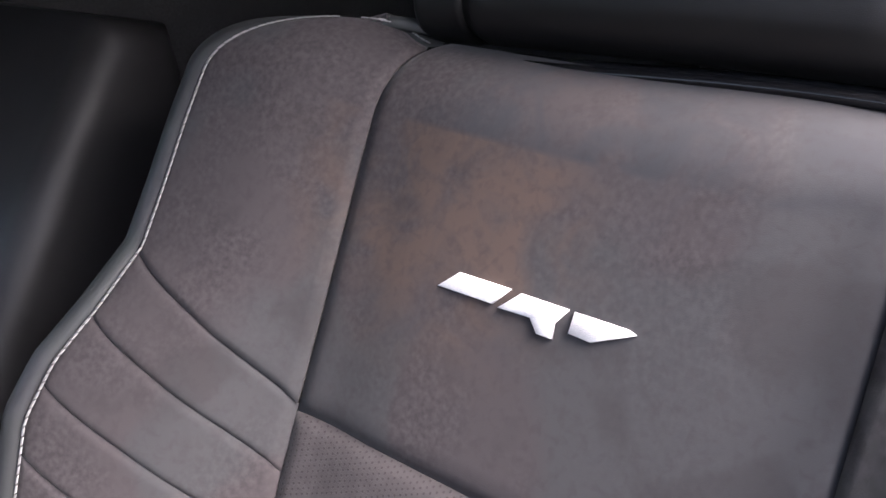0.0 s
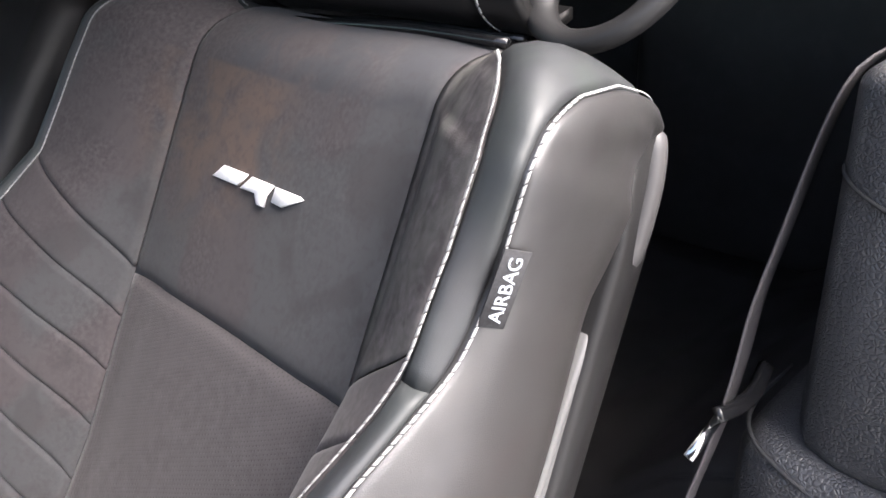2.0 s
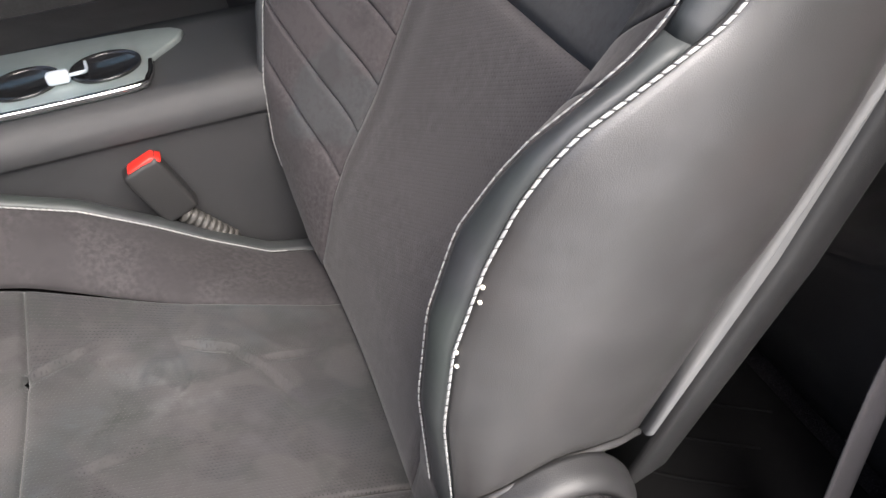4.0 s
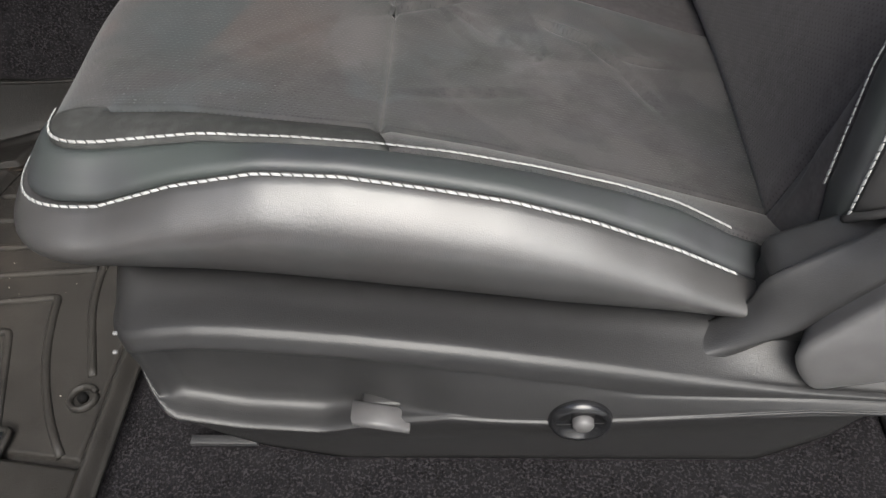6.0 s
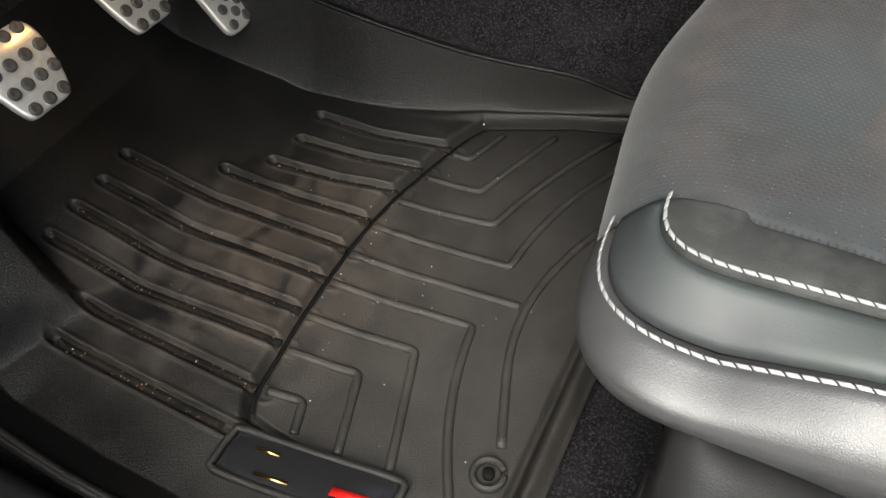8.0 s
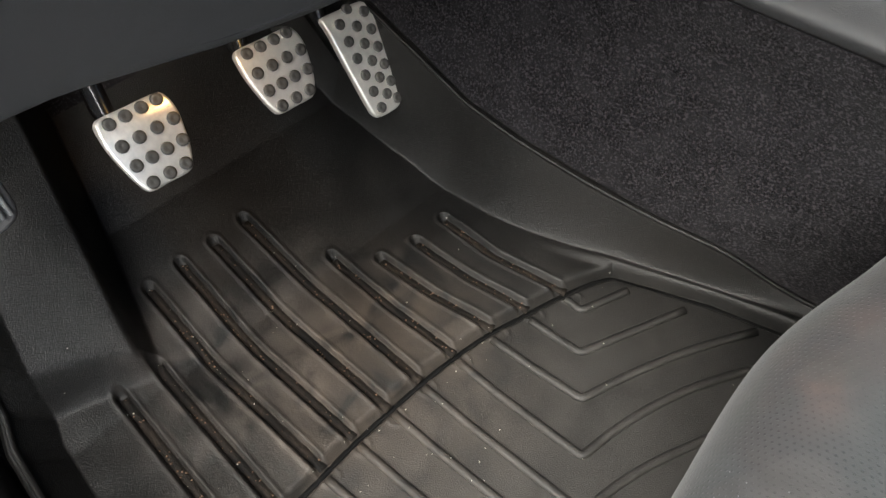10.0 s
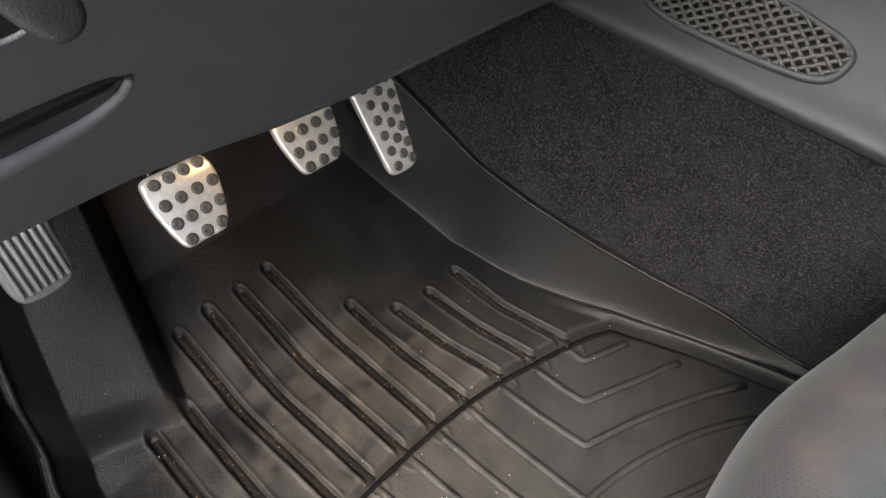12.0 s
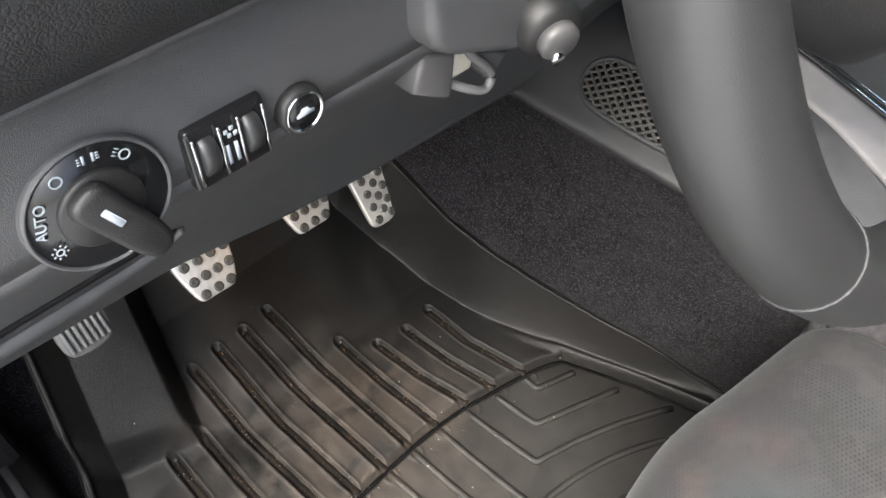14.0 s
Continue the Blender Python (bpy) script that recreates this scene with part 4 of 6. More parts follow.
# side shield of the seat base
def shield_grid():
    rows = []
    for x in np.linspace(-0.256, 0.262, 90):
        end = 1 - min(1.0, (x + 0.256) / 0.03)
        ztop = at_x(x, [-0.256, -0.179, -0.074, 0.035, 0.125, 0.17, 0.26], [0.185, 0.176, 0.159, 0.141, 0.134, 0.15, 0.14])
        zr = at_x(x, [-0.256, -0.247, -0.235, -0.215, -0.19, -0.16, -0.096, -0.03, 0.037, 0.108, 0.182, 0.262], [0.164, 0.175, 0.182, 0.186, 0.1875, 0.1855, 0.1765, 0.1645, 0.15, 0.1345, 0.121, 0.111])
        zl = at_x(x, [-0.256, -0.243, -0.23, -0.184, -0.13, -0.085, -0.04, 0.0225, 0.072, 0.129, 0.185, 0.262], [0.118, 0.102, 0.092, 0.079, 0.073, 0.084, 0.0945, 0.0914, 0.0945, 0.1005, 0.107, 0.104])
        zb = at_x(x, [-0.256, -0.235, -0.19, -0.127, 0.18, 0.225, 0.262], [0.075, 0.035, 0.005, -0.016, -0.018, 0.02, 0.085])
        inn = 0.034 * end**2
        k = min(1.0, (zr - zl) / 0.045)
        rec = 0.012 * float(smooth(-0.24, -0.226, x) * (1 - smooth(-0.13, -0.03, x)))
        out = 0.007 * float(smooth(-0.1, 0.0, x))
        rows.append([(x, y + inn, z) for y, z in ((0.1, ztop - 0.012), (0.062, ztop + 0.006), (0.04, 0.5 * (ztop + zr) + 0.004), (0.022, zr + 0.001), (0.0165, zr - 0.0005), (0.0135, zr - 0.005 * k), (0.0132, zr - 0.016 * k),
                                                  (0.0135 + rec, zr - 0.021 * k), (0.016 + 1.2 * rec - 0.6 * out, 0.5 * (zr + zl) - 0.002 * k), (0.0165 + 1.4 * rec - out, zl + 0.0075 * k), (0.0135 - 0.6 * out, zl + 0.0035 * k), (0.0125 - 0.6 * out, zl - 0.003), (0.024, 0.62 * zl + 0.38 * zb), (0.038, zb))])
    return chain(rows, 5)[0]


shield = part("side_shield", grid_shell(shield_grid()[:, ::-1], 0.004), SHIELD, seat, "grained dark plastic seat base shield")
cover = curve_points([(0.125, 0.122), (0.14, 0.142), (0.15, 0.155), (0.155, 0.168), (0.154, 0.186), (0.167, 0.1955), (0.19, 0.207), (0.215, 0.227), (0.24, 0.24), (0.27, 0.243), (0.298, 0.228), (0.314, 0.19), (0.315, 0.14), (0.295, 0.1), (0.25, 0.085), (0.19, 0.09)], 90, True)
part("recliner_cover", prism(cover, 0.05, 0.085, "y", 0.006, 4), SHIELD, seat, "rounded plastic recliner cover")
housing = curve_points([(0.12, 0.12), (0.15, 0.15), (0.179, 0.178), (0.204, 0.21), (0.228, 0.232), (0.258, 0.24), (0.284, 0.231), (0.304, 0.205), (0.315, 0.1685), (0.313, 0.13), (0.295, 0.1), (0.26, 0.086), (0.19, 0.09)], 80, True)
part("recliner_housing", prism(housing, 0.042, 0.07, "y", 0.006, 4), SHIELD, seat, "plastic housing round the lever")
# moulded rim: from the lever's well over the crest and down its flank to the cover
RIM = [((0.092, 0.03, 0.129), (0.093, 0.035, 0.13), (0.093, 0.043, 0.131), (0.092, 0.056, 0.131)),
       ((0.112, 0.03, 0.1315), (0.113, 0.034, 0.1345), (0.112, 0.043, 0.136), (0.11, 0.056, 0.137)),
       ((0.13, 0.031, 0.134), (0.129, 0.033, 0.1405), (0.1265, 0.043, 0.1415), (0.125, 0.0545, 0.1415)),
       ((0.152, 0.034, 0.144), (0.149, 0.031, 0.152), (0.1445, 0.041, 0.1585), (0.143, 0.0525, 0.163)),
       ((0.178, 0.037, 0.162), (0.1735, 0.03, 0.169), (0.1635, 0.04, 0.18), (0.151, 0.051, 0.188)),
       ((0.2075, 0.039, 0.2), (0.203, 0.03, 0.2075), (0.196, 0.038, 0.216), (0.19, 0.053, 0.218)),
       ((0.231, 0.039, 0.2265), (0.2278, 0.03, 0.2335), (0.223, 0.036, 0.242), (0.2205, 0.053, 0.2455)),
       ((0.2585, 0.039, 0.2365), (0.2585, 0.03, 0.2445), (0.2585, 0.036, 0.253), (0.2585, 0.053, 0.256)),
       ((0.281, 0.039, 0.228), (0.2845, 0.031, 0.2355), (0.29, 0.037, 0.242), (0.292, 0.054, 0.2445)),
       ((0.299, 0.041, 0.202), (0.3055, 0.034, 0.207), (0.312, 0.041, 0.2105), (0.3145, 0.055, 0.212)),
       ((0.307, 0.045, 0.168), (0.3155, 0.042, 0.17), (0.321, 0.048, 0.171), (0.323, 0.057, 0.172))]
rim_rows = np.stack([curve_points([row[k] for row in RIM], 72) for k in range(4)], 1)
part("cover_lip", grid_shell(chain(rim_rows, 5)[0], 0.003), SHIELD, seat, "raised rim round the recline lever")
part("lever_well", prism([(x, z) for x, z in curve_points([(0.16, 0.15), (0.2, 0.205), (0.228, 0.231), (0.258, 0.239), (0.282, 0.23), (0.303, 0.203), (0.312, 0.165), (0.3, 0.12), (0.25, 0.1), (0.18, 0.11)], 60, True)], 0.0395, 0.05, "y", 0.0), PLASTIC, seat, "dark well behind the lever")
lever = curve_points([(0.165, 0.157), (0.173, 0.175), (0.2005, 0.2105), (0.2246, 0.2385), (0.245, 0.2478), (0.264, 0.2475), (0.2844, 0.238), (0.299, 0.216), (0.3033, 0.1973), (0.299, 0.178), (0.2823, 0.159), (0.263, 0.147), (0.22, 0.1298), (0.1973, 0.1242), (0.1825, 0.1222), (0.171, 0.138)], 90, True)
centre = np.mean(lever, axis=0)
dome = bmesh.new()
rings = [[dome.verts.new((*(q := centre + (p - centre) * k)[:1], y, q[1])) for p in lever] for k, y in ((0.82, 0.048), (0.88, 0.034), (0.96, 0.0235), (0.995, 0.0195), (1.0, 0.0175), (0.985, 0.0155), (0.955, 0.0142), (0.88, 0.0132), (0.5, 0.0122), (0.15, 0.012))]
for r0, r1 in zip(rings, rings[1:]):
    for i in range(len(r0)):
        dome.faces.new((r0[i], r0[(i + 1) % len(r0)], r1[(i + 1) % len(r0)], r1[i]))
dome.faces.new(rings[0])
dome.faces.new(rings[-1])
bmesh.ops.recalc_face_normals(dome, faces=dome.faces[:])
part("recline_lever", dome, GREYER, seat, "rounded grey recline lever")
paddle = prism([(-0.1065, 0.1003), (-0.0685, 0.0886), (-0.0685, 0.0815), (-0.1065, 0.0932)], 0.0055, 0.0225, "y", 0.002, 2)
part("switch_stem", box(-0.102, -0.074, 0.022, 0.042, 0.083, 0.094, 0.002, 2), PLASTIC, seat, "dark switch stem")
part("seat_switch", paddle, GREYER, seat, "grey paddle switch")
knob = lathe([(0.021, 0), (0.021, 0.004), (0.0185, 0.008), (0.016, 0.0075), (0.0155, 0.005), (0.001, 0.005)], 40)
knob.transform(Matrix.Translation((0.043, 0.0125, 0.0955)) @ Matrix.Rotation(radians(90), 4, "X"))
part("lumbar_knob", knob, GLOSS, seat, "round lumbar control")
hub = lathe([(0.007, 0), (0.007, 0.009), (0.005, 0.011), (0.001, 0.0115)], 24)
hub.transform(Matrix.Translation((0.0445, 0.0125, 0.0975)) @ Matrix.Rotation(radians(90), 4, "X"))
part("lumbar_button", hub, GREYER, seat)
for y in (0.11, 0.5):
    part("seat_rail", box(-0.26, 0.3, y - 0.016, y + 0.016, -0.012, 0.022, 0.004), PLASTIC, seat, "dark seat rail")

# headrest and belt guide
head = thing("headrest", "black leather headrest with a white stitched seam", "headrest")


def head_grid(y0, y1, bulge):
    rows = []
    prof = [(0.63, -0.075), (0.612, -0.05), (0.617, -0.022), (0.64, -0.008), (0.7, 0.004), (0.76, 0.0), (0.8, -0.02), (0.815, -0.06)]
    prof = curve_points(prof, 40)
    for v, n in prof:
        rows.append([on_back(v, y, n - bulge * ((y - SEAT_Y) / 0.16) ** 2) for y in np.linspace(y0, y1, 24)])
    return np.array(rows)


part("headrest_core", prism([on_back(v, 0, n)[[0, 2]] for v, n in ((0.64, -0.075), (0.622, -0.05), (0.628, -0.03), (0.65, -0.02), (0.7, -0.01), (0.76, -0.015), (0.79, -0.03), (0.8, -0.06))], 0.15, 0.46, "y", 0.006), DARKRUBBER, head)
part("headrest_centre", grid_shell(head_grid(0.178, 0.43, 0.01), 0.008, 0.004), HEADLEATHER_SHADED, head)
part("headrest_wing", grid_shell(head_grid(0.142, 0.178, 0.012), 0.008, 0.004), HEADLEATHER_SHADED, head)
part("headrest_wing", grid_shell(head_grid(0.43, 0.475, 0.012), 0.008, 0.004), HEADLEATHER_SHADED, head)
hg = head_grid(0.172, 0.178, 0.01)
part("stitching", stitches(hg[4:36, 0], normals=normals_of(hg)[4:36, 0]), THREAD, head, "white contrast stitching")
for v, n in ((0.6, -0.041), (0.6075, -0.056)):
    part("headrest_bar", sweep([on_back(v + 0.002 * math.sin(k * 0.4), y, n) for k, y in enumerate(np.linspace(0.15, 0.46, 16))], ring_profile(0.0038, 10)), GLOSS, head, "thin gloss black bar under the headrest")
guide = thing("belt_guide", "black plastic seat belt guide loop on the shoulder", "belt guide")
loop_pts = [on_back(v, y, n) for v, y, n in ((0.69, 0.158, -0.066), (0.655, 0.15, -0.06), (0.63, 0.145, -0.055), (0.614, 0.13, -0.05), (0.608, 0.108, -0.05), (0.617, 0.08, -0.05), (0.64, 0.06, -0.052), (0.68, 0.045, -0.057), (0.72, 0.043, -0.064), (0.75, 0.06, -0.07), (0.755, 0.11, -0.08))]
part("loop", sweep(curve_points(loop_pts, 60), ring_profile(0.0105, 14, 0.75)), PLASTIC, guide)
mount = prism(curve_points([(-0.012, -0.008), (0.01, -0.006), (0.014, 0.0), (0.01, 0.008), (-0.012, 0.009)], 30, True), -0.006, 0.008, "z", 0.003, 3)
mount.transform(Matrix.Translation(Vector(on_back(0.628, 0.17, -0.05))) @ Matrix(((0, BACK_U[0], BACK_N[0], 0), (-1, 0, 0, 0), (0, BACK_U[2], BACK_N[2], 0), (0, 0, 0, 1))))
part("mount", mount, PLASTIC, guide, "flat black mounting foot")
# worn beads of lining that show through beside the outer stitch row
for v, off in ((0.205, 0.0045), (0.212, 0.003), (0.246, 0.0055), (0.256, 0.004)):
    k = int(round(row_at(v)))
    bead = lathe([(0.0005, -0.001), (0.0015, 0.0003), (0.0013, 0.001), (0.0003, 0.0013)], 10)
    d = Vector(BG[k, BM[3]] - BG[k, BM[3] - 3]).normalized()
    bead.transform(Matrix.Translation(Vector(BG[k, BM[3]]) - d * off) @ Vector(BN[k, BM[3] - 2]).to_track_quat("Z", "X").to_matrix().to_4x4())
    part("worn_bead", bead, CREAM, seat, "pale worn bead of lining")
part("rail_foot", box(-0.255, -0.2, 0.042, 0.05, -0.004, 0.001, 0.001), CONSOLE, seat, "pale metal foot of the seat rail")
for x, y, z in ((-0.24, 0.0215, 0.1775), (-0.247, 0.0205, 0.159)):
    part("clip_tab", box(x - 0.002, x + 0.001, y - 0.0013, y + 0.0013, z - 0.001, z + 0.001, 0.0005, 1), GREY, seat, "small pale plastic clip tab")

# ---------------------------------------------------------------- floor mat
def eased(x, xs, ys, reach=0.04):
    """Interpolation with its corners rounded off."""
    return sum(np.interp(np.asarray(x, float) + o, xs, ys) for o in np.linspace(-reach, reach, 9)) / 9


def mat_inner(x):
    return eased(x, [-0.95, -0.765, -0.691, -0.621, -0.564, -0.512, -0.459, -0.408, -0.363, -0.3], [0.34, 0.3645, 0.3758, 0.3875, 0.409, 0.434, 0.454, 0.471, 0.486, 0.5], 0.02)


def rim_rise(x):
    """How far the tunnel side's rim stands over the floor, and how far it lies beyond the wall's foot."""
    return (eased(x, [-0.93, -0.76, -0.66, -0.617, -0.575, -0.531, -0.479, -0.432, -0.395, -0.35], [0.12, 0.098, 0.084, 0.075, 0.063, 0.053, 0.05, 0.04, 0.018, 0.006], 0.02),
            eased(x, [-0.93, -0.76, -0.66, -0.617, -0.575, -0.531, -0.479, -0.432, -0.39], [0.05, 0.04, 0.031, 0.031, 0.029, 0.023, 0.012, 0.012, 0.014], 0.02))


def mat_outer(x):
    return np.interp(x, [-0.93, -0.87, -0.805, -0.755, -0.7, -0.6, -0.3], [-0.006, -0.009, -0.018, -0.033, -0.05, -0.055, -0.05])


def mat_height(x, y):
    """The mat's own form, without ribs: heel floor, toe slope, tunnel wall, sill wall and foot rest."""
    x, y = np.asarray(x, float), np.asarray(y, float)
    h = 0.09 * np.maximum(0, -0.5 - x) + 0.22 * np.maximum(0, -0.69 - x) + 0.5 * np.maximum(0, -0.83 - x)
    inner = mat_inner(x)
    top, wide = rim_rise(x)
    t = np.clip((y - inner) / wide, 0, 1)
    h = h + top * (t**1.35 * 0.7 + t * 0.3)
    h = h + 0.005 * smooth(0.011, 0.0, abs(y - inner + 0.004)) * smooth(-0.6, -0.5, x)
    outer = mat_outer(x) + 0.028
    h = h + 1.1 * np.clip(outer - y, 0, 0.05)
    h = h + 0.012 * smooth(0.011, 0.0, abs(x + 0.326))
    rest = smooth(-0.715, -0.735, x - 0.27 * (y - 0.004)) * smooth(0.078, 0.06, y + 0.25 * (x + 0.73))
    return h + rest * (0.025 + 0.75 * np.maximum(0, -0.72 - x))


GROOVES = [((-0.706, 0.032), (-0.63, 0.032), (-0.552, 0.032)), ((-0.71, 0.068), (-0.63, 0.0682), (-0.549, 0.0692)), ((-0.77, 0.102), (-0.68, 0.1025), (-0.555, 0.112)), ((-0.773, 0.1362), (-0.665, 0.1365), (-0.558, 0.1455)),
           ((-0.773, 0.171), (-0.665, 0.174), (-0.557, 0.182)), ((-0.776, 0.2055), (-0.67, 0.2115), (-0.558, 0.218)), ((-0.698, 0.244), (-0.625, 0.2482), (-0.556, 0.256)), ((-0.668, 0.276), (-0.61, 0.2828), (-0.551, 0.2985)),
           ((-0.66, 0.313), (-0.6, 0.3202), (-0.543, 0.335)), ((-0.662, 0.351), (-0.6, 0.3545), (-0.532, 0.3735))]
ARC = curve_points([(-0.538, 0.045), (-0.5475, 0.066), (-0.5515, 0.104), (-0.555, 0.14), (-0.5565, 0.18), (-0.557, 0.217), (-0.5555, 0.2535), (-0.551, 0.292), (-0.543, 0.328), (-0.534, 0.366), (-0.5235, 0.4), (-0.513, 0.421)], 90)


def segment_distance(x, y, a, b):
    (ax, ay), (bx, by) = a, b
    t = np.clip(((x - ax) * (bx - ax) + (y - ay) * (by - ay)) / ((bx - ax) ** 2 + (by - ay) ** 2), 0, 1)
    return np.hypot(x - ax - t * (bx - ax), y - ay - t * (by - ay))


def mat_grid():
    xs, ys = np.arange(-0.93, -0.314, 0.0019), np.arange(-0.06, 0.53, 0.00125)
    x, y = np.meshgrid(xs, ys, indexing="ij")
    y = 0.53 - (0.53 - y) * (0.53 - mat_outer(x)) / 0.59
    h = mat_height(x, y)
    arc_x = np.interp(y, ARC[:, 1], ARC[:, 0])
    edge = np.interp(x, [-0.513, -0.48, -0.43, -0.389, -0.359, -0.33], [0.421, 0.4355, 0.455, 0.467, 0.4755, 0.483])
    inside = np.minimum(np.minimum(x - arc_x, edge - y), np.minimum(y - np.interp(x, [-0.54, -0.33], [0.046, 0.02]), -0.335 - x))
    # the foot panel stands proud, sags between its channels and rounds off towards the arc
    sag = 0.0012 * np.sin(x * 31 + 2.3 * np.sin(y * 19 + 1)) * np.cos(y * 43 + 2.1 * np.sin(x * 17)) + 0.0004 * np.sin(x * 83 + y * 37) * np.sin(y * 97 - x * 51)
    foot = smooth(-0.44, -0.56, x) * smooth(-0.82, -0.76, x)
    plateau = 0.0062 * smooth(0.001, -0.006, inside) + sag * foot * smooth(0.0, -0.012, inside)
    for a, m, b in GROOVES:
        d = np.minimum(segment_distance(x, y, a, m), segment_distance(x, y, m, (b[0] + 0.012, b[1])))
        plateau = plateau * smooth(0.0038, 0.0056, d) + 0.0009 * np.exp(-(((d - 0.0072) / 0.0016) ** 2))
    h = h + plateau - 0.0068 * smooth(0.0048, 0.0014, abs(inside - 0.0024))
    return np.stack([x, y, h], 2)


mat = thing("floor_mat", "dirty black moulded rubber floor mat with chevron ribs", "floor mat")
part("tray", grid_shell(mat_grid(), 0.006), RUBBER, mat)


def lay(p, lift=0.0):
    return (p[0], p[1], float(mat_height(p[0], p[1])) + lift)


def rib(points, name="rib", w=0.0042, h=0.0042):
    pts = [lay(p, -0.0005) for p in points]
    prof = [(-w, -0.001), (-w * 0.8, h * 0.6), (-w * 0.35, h), (w * 0.35, h), (w * 0.8, h * 0.6), (w, -0.001)]
    return part(name, sweep(pts, prof), RUBBER, mat)


def bent(a, b, c, r=0.004):
    """Two straight arms that meet in a small bend at b; c may bow."""
    a, b, c = (np.array(p) for p in (a, b, c))
    u, w = (a - b) / np.linalg.norm(a - b), (c - b) / np.linalg.norm(c - b)
    return list(np.linspace(a, b + u * r, 12)) + [b + (u + w) * r * 0.3] + list(np.linspace(b + w * r, c, 12))


def bowed(a, b, c, bow):
    pts = bent(a, b, c)
    c, b = np.array(c), np.array(b)
    d = (c - b) / np.linalg.norm(c - b)
    side = np.array((-d[1], d[0]))
    L = np.linalg.norm(c - b)
    return [p if i < 13 else p + side * bow * 4 * (t := np.dot(p - b, d) / L) * (1 - t) for i, p in enumerate(pts)]


rib(bent((-0.524, 0.368), (-0.507, 0.368), (-0.491, 0.415)))
rib(bent((-0.532, 0.328), (-0.479, 0.334), (-0.442, 0.432)))
rib(bowed((-0.541, 0.29), (-0.45, 0.3), (-0.385, 0.455), 0.006))
rib(bowed((-0.547, 0.253), (-0.418, 0.261), (-0.36, 0.43), 0.012))
rib(list(np.linspace((-0.548, 0.216), (-0.394, 0.226), 20)))
rib(bowed((-0.548, 0.182), (-0.42, 0.192), (-0.357, 0.03), -0.012))
rib(bent((-0.547, 0.144), (-0.452, 0.153), (-0.421, 0.054)))
rib(bent((-0.543, 0.109), (-0.482, 0.116), (-0.462, 0.051)))
rib(bent((-0.537, 0.072), (-0.508, 0.077), (-0.5, 0.051)))
rib(list(curve_points([(-0.335, 0.41), (-0.357, 0.345), (-0.378, 0.288), (-0.388, 0.235), (-0.384, 0.185), (-0.369, 0.138), (-0.357, 0.105)], 40)))
for a, m, b in GROOVES:
    ends = list(np.linspace(a, m, 14)) + list(np.linspace(m, (b[0] + 0.003, b[1]), 14))[1:]
    part("channel", sweep([lay(p, 0.0001) for p in ends], [(-0.0036, -0.002), (-0.0036, 0.0006), (0.0036, 0.0006), (0.0036, -0.002)]), DIRT, mat, "dirt packed channel")
# black strip painted in as the shade of the arc and of the panel's tunnel edge
arc_line = [(x + 0.0024, y) for x, y in ARC[2:-1]] + [(x, float(np.interp(x, [-0.513, -0.48, -0.43, -0.389, -0.359, -0.33], [0.421, 0.4355, 0.455, 0.467, 0.4755, 0.483])) - 0.0024) for x in np.linspace(-0.508, -0.345, 40)]
part("channel", sweep([lay(p, -0.0052) for p in arc_line], [(-0.0022, -0.002), (-0.0022, 0.0008), (0.0022, 0.0008), (0.0022, -0.002)]), DARKRUBBER, mat, "dark strip for the shade in the groove round the heel panel")
top_edge = [(x, float(mat_inner(x) + rim_rise(x)[1])) for x in np.linspace(-0.92, -0.35, 60)]
part("rim", sweep([lay(p, 0.006) for p in top_edge], ring_profile(0.0022, 8)), RUBBER, mat, "raised rubber rim")
part("rim", sweep([lay((x, float(mat_outer(x)) + 0.002), 0.0065) for x in np.linspace(-0.925, -0.33, 70)], ring_profile(0.003, 8)), RUBBER, mat, "raised rubber rim")
# anchor ring
rib([(-0.357 + 0.011 * math.cos(a), 0.083 + 0.011 * math.sin(a)) for a in np.linspace(0.6, 2 * math.pi + 0.3, 26)], "anchor_ring", 0.003, 0.006)
hook = lathe([(0.0045, 0), (0.0045, 0.004), (0.003, 0.0055), (0.001, 0.0058)], 20)
hook.transform(Matrix.Translation((-0.357, 0.083, 0.0)))
part("anchor_post", hook, DARKRUBBER, mat)
# maker's plate
plate = curve_points([(-0.53, 0.036), (-0.47, 0.043), (-0.41, 0.05), (-0.404, 0.046), (-0.406, 0.02), (-0.409, 0.012), (-0.47, 0.007), (-0.53, 0.001), (-0.536, 0.006), (-0.536, 0.03)], 60, True)
part("plate_rim", sweep([lay(p, 0.0075) for p in plate], [(-0.003, -0.002), (-0.002, 0.003), (0.002, 0.003), (0.003, -0.002)], True), RUBBER, mat)
pl = part("badge_plate", prism([tuple(p * np.array((0.96, 0.9)) + np.array((-0.47 * 0.04, 0.0025))) for p in plate], 0.0, 0.0098, "z", 0.001), GLOSS, mat, "gloss black maker's plate")
part("badge_bar", prism([(-0.448, 0.0195), (-0.415, 0.0238), (-0.415, 0.0305), (-0.448, 0.0262)], 0.0099, 0.011, "z", 0), REDPRINT, pl, "red printed bar")
# the lamp's gold reflection on the plate, drawn as two bars
part("badge_bar", prism([(-0.515, 0.026), (-0.495, 0.0285), (-0.495, 0.031), (-0.515, 0.0285)], 0.0099, 0.0106, "z", 0), GOLDGLINT, pl, "gold bar for the lamp's glint")
part("badge_bar", prism([(-0.505, 0.0095), (-0.478, 0.013), (-0.478, 0.0155), (-0.505, 0.012)], 0.0099, 0.0106, "z", 0), GOLDGLINT, pl, "gold bar for the lamp's glint")

